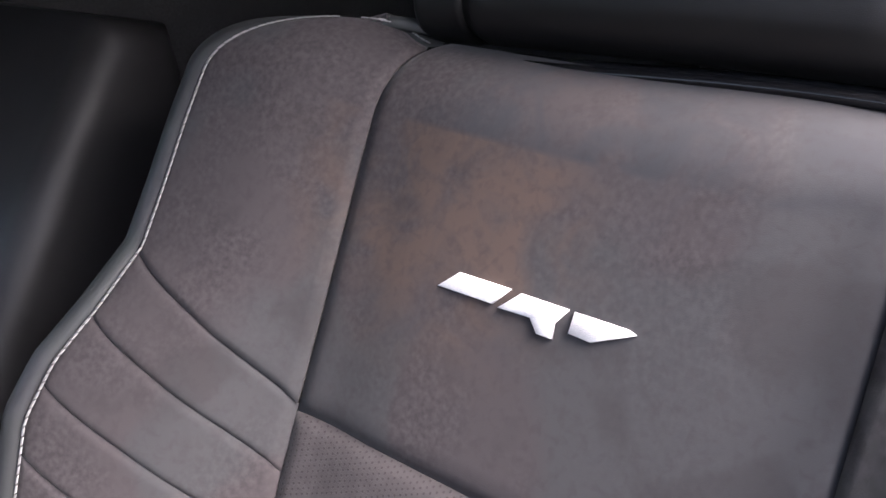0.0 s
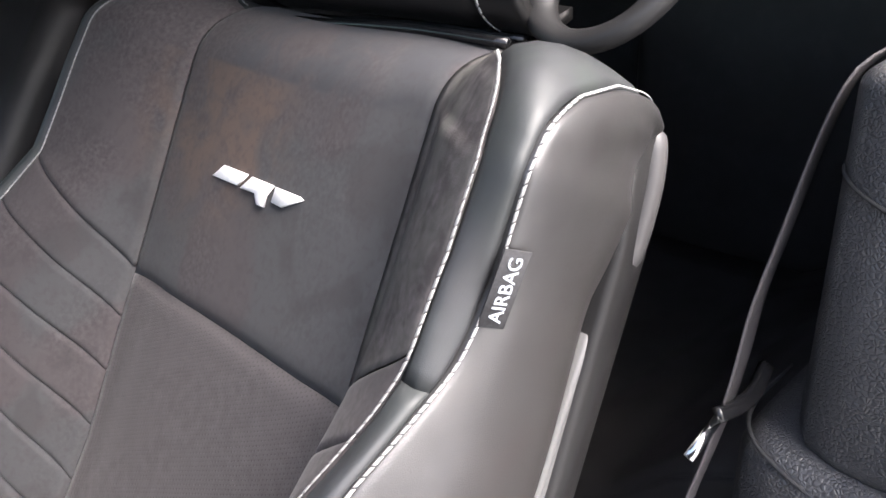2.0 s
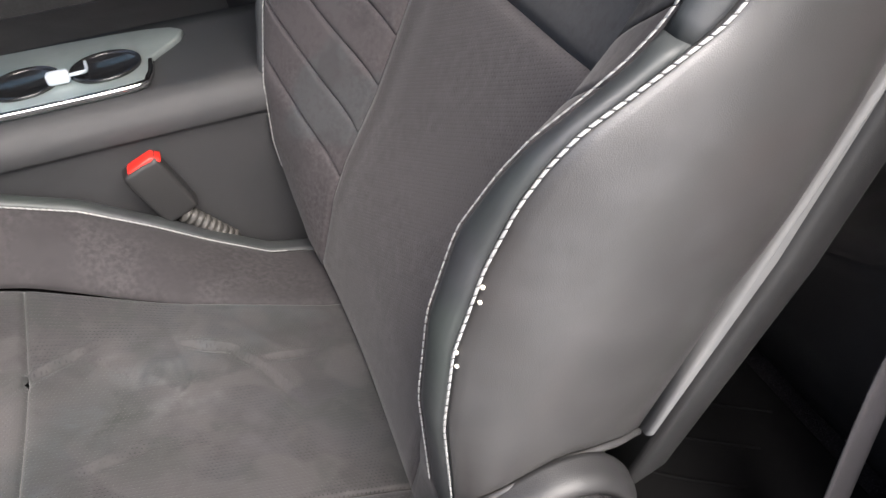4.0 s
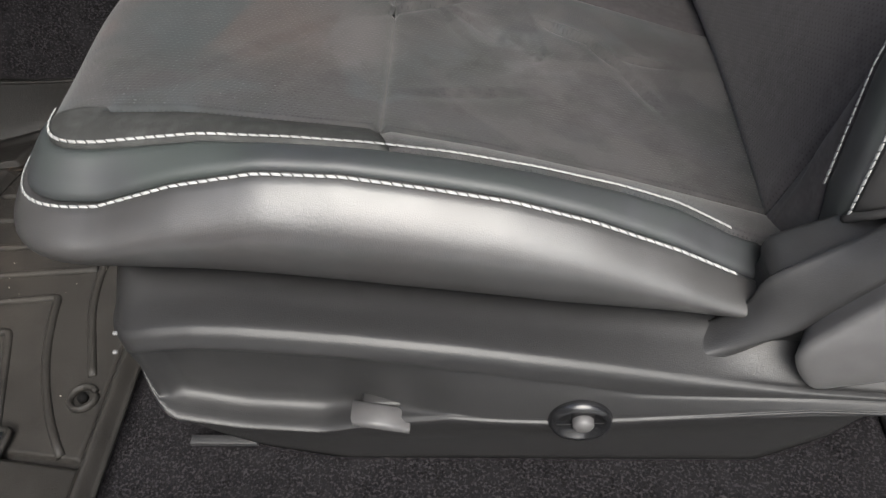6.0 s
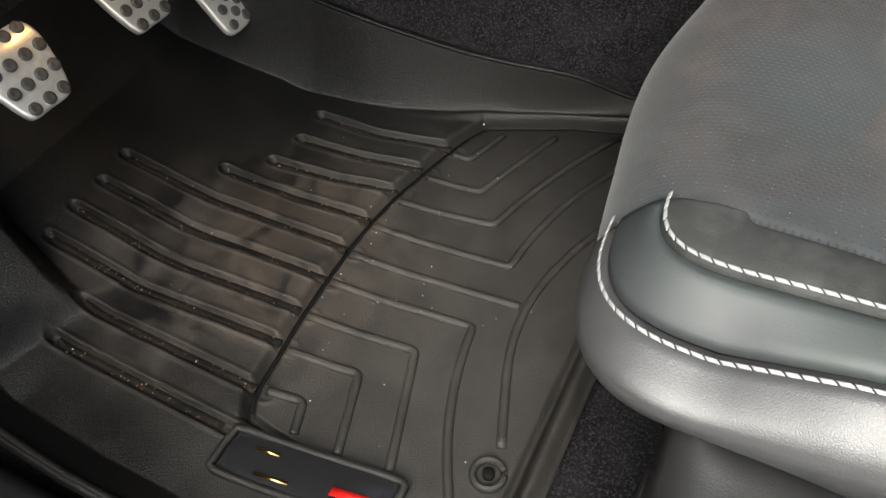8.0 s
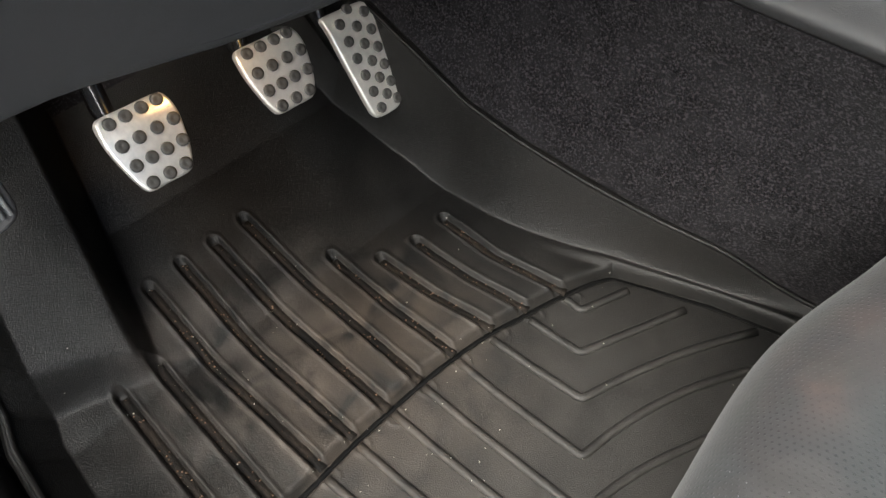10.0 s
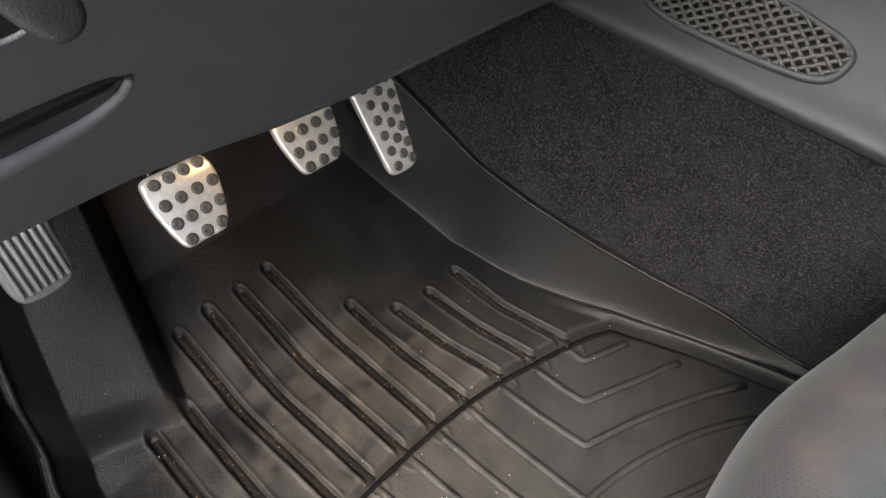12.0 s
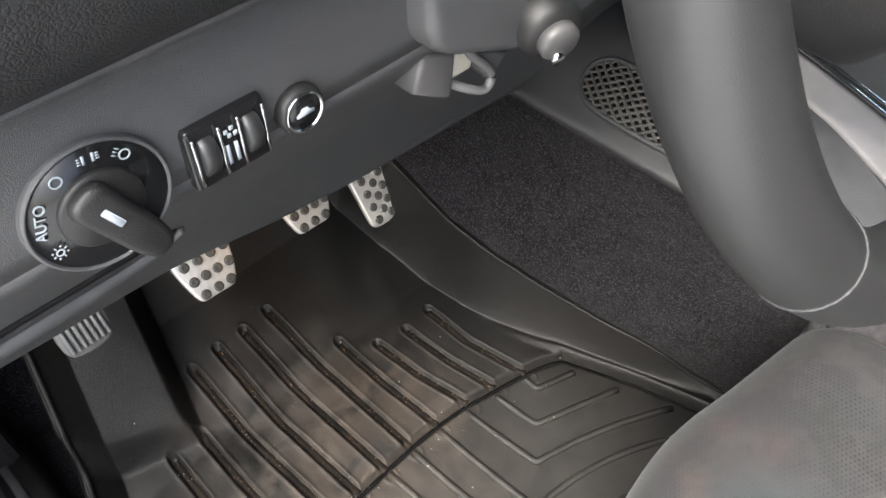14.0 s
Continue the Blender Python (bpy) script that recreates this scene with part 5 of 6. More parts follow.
# ---------------------------------------------------------------- pedals
def pedal(name, label, base, tilt, outline, rows):
    """A steel pad with rubber studs; outline and stud rows in millimetres from base, across and up the sloping face."""
    th = thing(name, label, "pedal", "pedals")
    m = Matrix.Translation(base) @ Matrix.Rotation(radians(90), 4, "Z") @ Matrix.Rotation(radians(tilt), 4, "X")
    edge = curve_points([(x / 1000, y / 1000) for x, y in outline], 72, True)
    bm = prism(edge, -0.009, 0.0, "z", 0.0028, 4)
    top = max(q[1] for q in outline) / 1000
    for y in np.linspace(top - 0.021, top - 0.002, 7):
        bmesh.ops.bisect_plane(bm, geom=bm.verts[:] + bm.edges[:] + bm.faces[:], plane_co=(0, y, 0), plane_no=(0, 1, 0))

    def fold(y):
        return -14.0 * max(0.0, y - top + 0.021) ** 2

    for v in bm.verts:
        v.co.z += fold(v.co.y)
    bm.transform(m)
    part("pad", bm, STEEL, th, "brushed steel pad")
    for y, xs in rows:
        for x in xs:
            s = lathe([(0.0052, -0.002), (0.0052, 0.0008), (0.0046, 0.0018), (0.0025, 0.0022), (0.001, 0.0016)], 20)
            s.transform(m @ Matrix.Translation((x / 1000, y / 1000, fold(y / 1000))))
            part("stud", s, STUD, th)
    arm = sweep([m @ Vector((-0.012, top * 0.6, -0.012)), m @ Vector((-0.014, top * 1.05, -0.028)), Vector((base[0] - 0.08, base[1] - 0.01, base[2] + 0.26))], [(-0.007, -0.01), (0.007, -0.01), (0.007, 0.01), (-0.007, 0.01)])
    part("arm", arm, GLOSS, th, "black pedal arm")
    return th


WIDE = [(-31, 51), (-29, 56), (-23, 58.5), (-3, 57.5), (23, 56), (28.5, 51), (30, 40), (28.5, 28), (24, 10), (18, -3), (12, -7.5), (-4, -7), (-19, -6.5), (-24.5, -2), (-29, 15), (-32, 36)]
STUDS = [(51.2, (-20, -6.5, 7.2, 20.3)), (33.4, (-21.3, -6.5, 8.6, 23)), (16.2, (-20, -6.7, 6.7, 20.3)), (-0.4, (-16.3, -1.6, 12.8))]
pedal("clutch_pedal", "brushed steel clutch pedal with dark rubber studs", (-0.7545, 0.155, 0.1595), 55, WIDE, STUDS)
pedal("brake_pedal", "brushed steel brake pedal with dark rubber studs", (-0.7605, 0.281, 0.155), 55, [(x, y * 0.95) for x, y in WIDE], [(y * 0.96, xs) for y, xs in STUDS])
GAS = [(-0.2 + 8.45 * i, ((-9.5, 10.5 + 0.9 * i), (2 + 0.35 * i,))[i % 2]) for i in range(12)]
pedal("accelerator_pedal", "tall brushed steel accelerator pedal with dark studs", (-0.7585, 0.375, 0.0935), 57,
      [(-23.5, 90), (-22, 95.5), (-17, 96.5), (0, 95.5), (22, 94), (27, 90), (28, 75), (27, 60), (24, 36), (19, 7), (15, -4), (6, -9), (-12, -8.5), (-18.5, -5), (-21, 3), (-22.5, 35), (-23.5, 65)], GAS)
park = thing("parking_brake_pedal", "small black ribbed rubber parking brake pedal", "pedal", "pedals")
pm = Matrix.Translation((-0.735, 0.026, 0.207)) @ Matrix.Rotation(radians(90), 4, "Z") @ Matrix.Rotation(radians(62), 4, "X")
b = prism(curve_points([(-0.018, 0), (0.018, 0), (0.023, 0.03), (0.02, 0.056), (-0.02, 0.056), (-0.023, 0.03)], 40, True), -0.008, 0, "z", 0.003)
b.transform(pm)
part("pad", b, GREYER, park, "grey rubber pad")
for i in range(7):
    b = box(-0.0165 + 0.0055 * i - 0.0016, -0.0165 + 0.0055 * i + 0.0016, 0.004, 0.052, 0, 0.003, 0.0008, 1)
    b.transform(pm)
    part("rib", b, GREY, park)
part("arm", sweep([pm @ Vector((0, 0.05, -0.01)), pm @ Vector((0, 0.1, -0.04)), Vector((-0.8, 0.03, 0.45))], [(-0.008, -0.008), (0.008, -0.008), (0.008, 0.008), (-0.008, 0.008)]), GLOSS, park)

# ---------------------------------------------------------------- dash
dash = thing("dashboard", "black soft-touch dashboard lower panel", "dashboard")


def dash_grid():
    rows = []
    for y in np.linspace(-0.06, 1.2, 80):
        low = at_x(y, [-0.12, 0.09, 0.18, 0.25, 0.4, 0.5], [0.335, 0.325, 0.308, 0.299, 0.29, 0.28])
        prof = [(-0.7, low + 0.13), (-0.675, low + 0.03), (-0.668, low + 0.002), (-0.658, low), (-0.648, low + 0.01), (-0.585, 0.425), (-0.54, 0.486), (-0.517, 0.52), (-0.512, 0.57), (-0.508, 0.592), (-0.49, 0.606), (-0.475, 0.64), (-0.48, 0.69), (-0.53, 0.73), (-0.7, 0.76), (-1.02, 0.785)]
        rows.append([(x, y, z) for x, z in prof])
    return chain(rows, 4)


DG, DK = dash_grid()
part("knee_panel", grid_shell(DG[:, :DK[7] + 1], 0.01, 0.0006, 0.004), DASH, dash, "slanting lower knee panel")
part("switch_fascia", grid_shell(DG[:, DK[7]:DK[10] + 1], 0.01, 0.0006, 0.004), DASH, dash, "upright fascia round the switches")
part("top_pad", grid_shell(DG[:, DK[10]:], 0.01, 0.001, 0.004), TOPPAD, dash, "padded dashboard top")

light = thing("headlight_switch", "black rotary headlight switch with white symbols", "switch")
LS = Matrix.Translation((-0.511, 0.0262, 0.5382)) @ Matrix.Rotation(radians(90), 4, "Y")


def turned(profile, m, n=48):
    b = lathe(profile, n)
    b.transform(m)
    return b


part("bezel", turned([(0.0318, -0.01), (0.0318, 0.0), (0.0312, 0.0018), (0.0305, 0.0022), (0.0299, 0.0018), (0.0294, 0.001), (0.001, 0.001)], LS), DASH, light, "raised rim round the switch")
part("face", turned([(0.0294, 0.0), (0.0294, 0.0012), (0.001, 0.0012)], LS), GLOSS, light, "gloss black face with printed signs")
part("dial", turned([(0.0182, 0), (0.0182, 0.003), (0.0172, 0.0042), (0.001, 0.0042)], LS), PLASTIC, light)
grip = prism(curve_points([(-0.0075, -0.0155), (0.0075, -0.0155), (0.0088, 0.0), (0.0068, 0.0325), (-0.0068, 0.0325), (-0.0088, 0.0)], 36, True), 0.003, 0.0115, "z", 0.003)
TURN = LS @ Matrix.Rotation(radians(-63), 4, "Z")
grip.transform(TURN)
part("grip", grip, PLASTIC, light, "wing grip")
b = box(-0.0017, 0.0017, -0.007, 0.0055, 0.0112, 0.0121, 0.0005, 1)
b.transform(TURN)
part("pointer", b, WHITEPRINT, light, "white pointer line")



def on_dial(deg, r=0.0242):
    a = radians(deg)
    return LS @ Matrix.Translation((-r * math.sin(a), r * math.cos(a), 0.0016)) @ Matrix.Rotation(a, 4, "Z")


letters("AUTO", 0.0062, on_dial(163), WHITEPRINT, light)


def mark(m, bars, ring=None):
    """A small printed sign from bars (x0, x1, y0, y1) and a ring."""
    for x0, x1, y0, y1 in bars:
        bm = box(x0, x1, y0, y1, 0, 0.0003, 0)
        bm.transform(m)
        part("printed_bar", bm, WHITEPRINT, light)
    if ring:
        cx, r = ring
        bm = sweep([(cx + r * math.cos(a), r * math.sin(a), 0.0002) for a in np.linspace(0, 2 * math.pi, 20, endpoint=False)], [(-0.00035, 0), (-0.00035, 0.0003), (0.00035, 0.0003), (0.00035, 0)], True)
        bm.transform(m)
        part("printed_ring", bm, WHITEPRINT, light)


mark(on_dial(119), [], (0, 0.0024))
mark(on_dial(205), [(-0.0035, -0.0022, -0.0003, 0.0003), (0.0022, 0.0035, -0.0003, 0.0003), (-0.0003, 0.0003, 0.0022, 0.0035), (-0.0003, 0.0003, -0.0035, -0.0022), (-0.0026, -0.0018, 0.0018, 0.0026), (0.0018, 0.0026, 0.0018, 0.0026), (-0.0026, -0.0018, -0.0026, -0.0018), (0.0018, 0.0026, -0.0026, -0.0018)], (0, 0.0015))
mark(on_dial(84), [(-0.0045, -0.003, 0.0010, 0.0015), (-0.0045, -0.003, -0.0003, 0.0003), (-0.0045, -0.003, -0.0015, -0.001), (-0.0026, -0.0014, -0.002, 0.002), (0.0014, 0.0026, -0.002, 0.002), (0.003, 0.0045, 0.001, 0.0015), (0.003, 0.0045, -0.0003, 0.0003), (0.003, 0.0045, -0.0015, -0.001)])
mark(on_dial(50), [(-0.0045, -0.0024, 0.0013, 0.0018), (-0.0045, -0.0024, -0.0002, 0.0003), (-0.0045, -0.0024, -0.0018, -0.0013)], (0.0006, 0.0022))

dim = thing("dimmer_panel", "black dimmer panel with two thumb wheels and chrome bars", "switch panel")
DM = Matrix.Translation((-0.511, 0.087, 0.534)) @ Matrix.Rotation(radians(90), 4, "Y")
b = prism(curve_points([(-0.0125, -0.0205), (0.0125, -0.0205), (0.0155, -0.0195), (0.0165, -0.0165), (0.0165, 0.0165), (0.0155, 0.0195), (0.0125, 0.0205), (-0.0125, 0.0205), (-0.0155, 0.0195), (-0.0165, 0.0165), (-0.0165, -0.0165), (-0.0155, -0.0195)], 80, True), -0.006, 0.002, "z", 0.0015)
b.transform(DM)
part("frame", b, GLOSS, dim)
for yy in (-0.0115, 0.0115):
    w = lathe([(0.01, -0.0045), (0.012, -0.003), (0.012, 0.003), (0.01, 0.0045)], 28)
    w.transform(DM @ Matrix.Translation((0, yy, -0.004)) @ Matrix.Rotation(radians(90), 4, "X"))
    part("thumb_wheel", w, RIMLEATHER, dim, "black rubber thumb wheel")
for yy in (-0.018, -0.005, 0.005, 0.018):
    b = box(-0.0135, 0.0135, yy - 0.0008, yy + 0.0008, 0.003, 0.0048, 0.0005, 1)
    b.transform(DM)
    part("chrome_bar", b, CHROME, dim)

for yy in (-0.0022, 0.0022):
    b = box(-0.001, 0.0095, yy - 0.0009, yy + 0.0009, 0.0028, 0.0034, 0, 1)
    b.transform(DM)
    part("printed_sign", b, WHITEPRINT, dim)
for xx, yy in ((-0.008, -0.0015), (-0.009, 0.0015), (-0.0055, 0.0), (-0.0055, 0.003)):
    b = box(xx - 0.001, xx + 0.001, yy - 0.001, yy + 0.001, 0.0028, 0.0034, 0, 1)
    b.transform(DM)
    part("printed_sign", b, WHITEPRINT, dim)

trunk = thing("trunk_button", "round black trunk release button with a white car symbol", "button")
TB = Matrix.Translation((-0.511, 0.127, 0.53)) @ Matrix.Rotation(radians(90), 4, "Y")
part("collar", turned([(0.0128, -0.004), (0.0128, 0.0005), (0.0122, 0.0024), (0.011, 0.0034), (0.001, 0.003)], TB), PLASTIC, trunk)
part("ring", turned([(0.0108, 0.0), (0.0108, 0.0042), (0.0102, 0.0046), (0.0096, 0.0042), (0.0094, 0.003), (0.001, 0.003)], TB), CHROME, trunk, "thin bright ring")
part("cap", turned([(0.0095, 0), (0.0095, 0.0034), (0.001, 0.0038)], TB), GLOSS, trunk)

b = prism([(0.0016, -0.005), (0.0016, 0.005), (0.0, 0.0052), (-0.0006, 0.003), (-0.0026, 0.0016), (-0.0026, -0.0016), (-0.0008, -0.003), (0.0, -0.005)], 0.0036, 0.0042, "z", 0)
b.transform(TB)
part("car_sign", b, WHITEPRINT, trunk, "white car silhouette with open lid")

# steering wheel and column
wheel = thing("steering_wheel", "thick black leather steering wheel", "steering wheel")
WM = Matrix.Translation((-0.3355, 0.309, 0.671)) @ Matrix.Rotation(radians(66.6), 4, "Y")
part("rim", sweep([WM @ Vector((0.179 * math.cos(a), 0.179 * math.sin(a), 0)) for a in np.linspace(0, 2 * math.pi, 96, endpoint=False)], ring_profile(0.0188, 20), True, up=WM.to_3x3() @ Vector((0, 0, 1))), RIMLEATHER, wheel, "smooth black leather rim")
part("hub", turned([(0.09, -0.06), (0.1, -0.03), (0.09, -0.008), (0.05, 0.004), (0.001, 0.007)], WM), PLASTIC, wheel, "black centre pad")
for a in (85, 275, 0):
    d = Vector((math.cos(radians(a)), math.sin(radians(a)), 0))
    part("spoke", sweep([WM @ (d * 0.05 + Vector((0, 0, -0.015))), WM @ (d * 0.17)], [(-0.013, -0.005), (-0.011, 0.003), (-0.005, 0.006), (0.005, 0.006), (0.011, 0.003), (0.013, -0.005)], up=WM.to_3x3() @ Vector((0, 0, 1))), PLASTIC, wheel)
a = radians(309)
d, far_up = Vector((math.cos(a), math.sin(a), 0)), Vector((0, 0, 1))
b = sweep([WM @ (d * (0.179 + 0.0189 * math.cos(q)) + far_up * (0.0189 * math.sin(q))) for q in np.linspace(0, 2 * math.pi, 40, endpoint=False)], ring_profile(0.0006, 6), True, up=WM.to_3x3() @ Vector((-math.sin(a), math.cos(a), 0)))
part("rim_seam", b, CONSOLE, wheel, "pale sewn joint across the rim")
column = thing("steering_column", "black plastic steering column shroud", "column")
part("shroud", prism(curve_points([(0.199, 0.6), (0.199, 0.56), (0.201, 0.536), (0.212, 0.524), (0.24, 0.512), (0.272, 0.499), (0.3, 0.495), (0.35, 0.502), (0.385, 0.53), (0.39, 0.6), (0.36, 0.64), (0.22, 0.64)], 70, True), -0.62, -0.495, "x", 0.006, 3), DASH, column, "dark plastic column shroud")
part("bracket", prism([(0.2225, 0.507), (0.2485, 0.495), (0.245, 0.466), (0.241, 0.464), (0.214, 0.482)], -0.565, -0.525, "x", 0.003), GREYER, column, "grey plastic bracket under the shroud")
part("bracket", prism([(0.268, 0.484), (0.3, 0.47), (0.288, 0.458), (0.278, 0.46)], -0.56, -0.528, "x", 0.002), GREYER, column, "grey plastic bracket under the shroud")

key = thing("ignition_key", "metal ignition lock with a dark key head", "key")
KM = look((-0.495, 0.287, 0.515), (-0.455, 0.273, 0.505)) @ Matrix.Rotation(radians(180), 4, "Y")
part("lock_barrel", turned([(0.02, -0.02), (0.021, 0.002), (0.0195, 0.012), (0.015, 0.0165), (0.001, 0.017)], KM, 28), PLASTIC, key, "dark lock barrel")
part("lock_face", turned([(0.0125, 0.015), (0.0125, 0.022), (0.0105, 0.024), (0.001, 0.0235)], KM, 24), GREYER, key, "satin lock face")
part("key_tip", turned([(0.0045, 0.023), (0.0045, 0.027), (0.001, 0.028)], KM @ Matrix.Translation((0, -0.01, -0.002)), 16), CHROME, key, "bright metal key tip")
wire = thing("wire_loop", "grey cable loop hanging under the column", "cable")
part("cable", sweep(curve_points([(-0.53, 0.256, 0.5), (-0.526, 0.2615, 0.4875), (-0.525, 0.276, 0.471), (-0.525, 0.281, 0.461), (-0.525, 0.275, 0.4545), (-0.527, 0.263, 0.46), (-0.535, 0.25, 0.468)], 40), ring_profile(0.0032, 8)), GREY, wire)
part("connector", box(-0.555, -0.535, 0.25, 0.274, 0.466, 0.494, 0.003, 2), CREAM, wire, "cream connector block")
release = thing("hood_release", "black hood release handle under the dash", "handle")
HR = Matrix.Identity(4)
HR.col[0], HR.col[1], HR.col[2] = (0, 1, 0, 0), (0.593, 0, 0.805, 0), (0.805, 0, -0.593, 0)
HR.translation = Vector((-0.5755, 0.0, 0.438))
# flat black plate on the dash, standing in for the slot's shade
b = prism(curve_points([(-0.1, 0.017), (0.03, 0.0145), (0.066, 0.0095), (0.0735, 0.001), (0.066, -0.011), (0.05, -0.017), (-0.1, -0.02)], 50, True), -0.004, 0.0014, "z", 0)
b.transform(HR)
part("recess_shade", b, GLOSS, release, "flat black plate for the shaded slot above the handle")
lip_pts = [HR @ Vector((y, s, 0.002)) for y, s in curve_points([(0.0745, 0.004), (0.071, -0.008), (0.056, -0.0185), (0.03, -0.0225), (-0.03, -0.0245), (-0.1, -0.026)], 40)]
part("handle", sweep(lip_pts, [(-0.007, -0.004), (-0.005, 0.003), (0.0, 0.006), (0.005, 0.003), (0.007, -0.004)], up=(0.805, 0, -0.593), taper=lambda t: min(1.0, 0.35 + 1.8 * t)), DASH, release, "rounded handle")
b = prism(curve_points([(-0.008, -0.036), (0.006, -0.036), (0.011, -0.033), (0.006, -0.03), (-0.008, -0.03), (-0.012, -0.033)], 24, True), 0.0, 0.0012, "z", 0)
b.transform(HR)
part("printed_mark", b, GREY, release, "pale printed mark")

# ---------------------------------------------------------------- console and tunnel


def tunnel_grid():
    rows = []
    for x in np.linspace(-0.98, 0.3, 90):
        y0 = float(mat_inner(x) + rim_rise(x)[1]) + 0.003 if x < -0.34 else 0.515
        z0 = float(mat_height(x, y0)) - 0.004 if x < -0.34 else -0.01
        zt = np.interp(x, [-0.65, -0.3], [0.282, 0.27])
        y1 = 0.477
        aside = 0.1 * float(smooth(-0.3, -0.16, x))
        y0, y1 = y0 + aside, y1 + aside
        rows.append([(x, y0 - 0.004, z0 - 0.06), (x, y0, z0), (x, y0 * 0.75 + y1 * 0.25 + 0.004, z0 * 0.75 + zt * 0.25), (x, y0 * 0.35 + y1 * 0.65 + 0.008, z0 * 0.35 + zt * 0.65), (x, y1, zt), (x, 0.53 + aside, zt + 0.008), (x, 0.75, zt + 0.008)])
    return chain(rows, 5)[0]


tunnel = wall("wall_tunnel", "black carpeted transmission tunnel side", grid_shell(tunnel_grid(), 0.02), CARPET)
grit = random.Random(7)


def specks(name, label, category, spots, mat, low, high):
    """Loose grit: tiny uneven chips lying on a surface."""
    bm = bmesh.new()
    for x, y, z in spots:
        r = grit.uniform(low, high)
        top = bm.verts.new((x, y, z + r))
        ring = [bm.verts.new((x + r * grit.uniform(0.6, 1.2) * math.cos(a), y + r * grit.uniform(0.6, 1.2) * math.sin(a), z - 0.2 * r)) for a in (0.3, 1.9, 3.4, 4.9)]
        for a, b in zip(ring, ring[1:] + ring[:1]):
            bm.faces.new((top, a, b))
    return tagged(link_mesh(name, bm, mat, smooth=False), label, category, kind="stuff")


def floor_spot():
    while True:
        x, y = grit.uniform(-0.8, -0.36), grit.uniform(0.0, 0.42)
        if grit.random() < math.exp(-((x + 0.62) / 0.13) ** 2 - ((y - 0.16) / 0.16) ** 2) + 0.12:
            return x, y, float(mat_height(x, y)) + 0.0055


specks("crumbs", "pale specks of grit scattered over the floor mat", "grit", [floor_spot() for _ in range(150)], CREAM, 0.0003, 0.00075)
chips = []
for _ in range(220):
    a, m, b = GROOVES[grit.randrange(len(GROOVES))]
    t = grit.random()
    a, b = (a, m) if grit.random() < 0.5 else (m, b)
    p = (a[0] + (b[0] - a[0]) * t, a[1] + (b[1] - a[1]) * t + grit.uniform(-0.003, 0.003))
    chips.append((p[0], p[1], float(mat_height(*p)) + 0.0012))
specks("grit", "brown grit packed in the mat's channels", "grit", chips, DIRTCHIP, 0.0005, 0.0012)
lint = []
for _ in range(150):
    i, j = grit.randrange(9, 30), grit.randrange(2, IG.shape[1] // 4)
    lint.append(tuple(IG[i, j] + np.array((0, 0, 0.0006))))
specks("lint", "pale lint caught on the suede seat front", "lint", lint, GREY, 0.0002, 0.0005)
console = thing("centre_console", "dark grey plastic centre console with a net pocket", "centre console")


def console_grid():
    rows = []
    fore = [(0.474, 0.266), (0.469, 0.28), (0.488, 0.292), (0.51, 0.31), (0.535, 0.33), (0.56, 0.342), (0.61, 0.346), (0.75, 0.346)]
    aft = [(0.565, 0.0), (0.562, 0.14), (0.558, 0.262), (0.552, 0.28), (0.554, 0.3), (0.568, 0.316), (0.6, 0.32), (0.75, 0.32)]
    for x in np.linspace(-0.68, 0.5, 80):
        k = float(smooth(-0.36, -0.18, x))
        rows.append([(x, a[0] * (1 - k) + b[0] * k, a[1] * (1 - k) + b[1] * k) for a, b in zip(fore, aft)])
    return chain(rows, 5)[0]


part("side_panel", grid_shell(console_grid(), 0.008), CONSOLE, console, "dark grey plastic side panel")
# satin trim beside the gear lever, with two bright edges
def console_z(y):
    return float(np.interp(y, [0.51, 0.535, 0.56, 0.61, 0.75], [0.31, 0.33, 0.342, 0.346, 0.346]))


trim = np.array([[(x, y, console_z(y) + 0.0035) for y in np.linspace(0.562 - 0.36 * (x + 0.405), 0.605 - 0.36 * (x + 0.405), 10)] for x in np.linspace(-0.47, -0.31, 16)])
part("trim_strip", grid_shell(trim, 0.004, 0.001, 0.003), TRIMSILVER, console, "satin silver trim strip")
for off in (0.004, 0.013):
    part("trim_edge", sweep([(x, y, console_z(y) + 0.004) for x, y in [(x, 0.605 - 0.36 * (x + 0.405) + off) for x in np.linspace(-0.47, -0.31, 12)]], ring_profile(0.002, 8)), CHROME, console, "bright metal edge")
# net pocket let into the sloping side
NET = Matrix.Identity(4)
NET.col[0], NET.col[1] = (1, 0, 0, 0), (0, 0.78, 0.62, 0)
NET.col[2] = (0, -0.62, 0.78, 0)
NET.translation = Vector((-0.52, 0.5075, 0.3085))
net_o = curve_points([(-0.078, 0.002), (-0.072, -0.016), (-0.045, -0.026), (0.02, -0.028), (0.075, -0.024), (0.09, -0.01), (0.08, 0.008), (0.0, 0.022), (-0.05, 0.026), (-0.072, 0.018)], 80, True)
b = prism(net_o, -0.002, 0.0025, "z", 0)
b.transform(NET)
pocket = part("net_pocket", b, DARKRUBBER, console, "black net pocket")
part("pocket_rim", sweep([NET @ Vector((x, y, 0.003)) for x, y in net_o], [(-0.003, -0.003), (-0.002, 0.002), (0.001, 0.003), (0.003, 0.0), (0.003, -0.003)], True, up=NET.to_3x3() @ Vector((0, 0, 1))), CONSOLE, pocket)


def inside_poly(p, poly):
    hit = False
    for (ax, ay), (bx, by) in zip(poly, np.roll(poly, -1, axis=0)):
        if (ay > p[1]) != (by > p[1]) and p[0] < (bx - ax) * (p[1] - ay) / (by - ay) + ax:
            hit = not hit
    return hit


net_bm = bmesh.new()
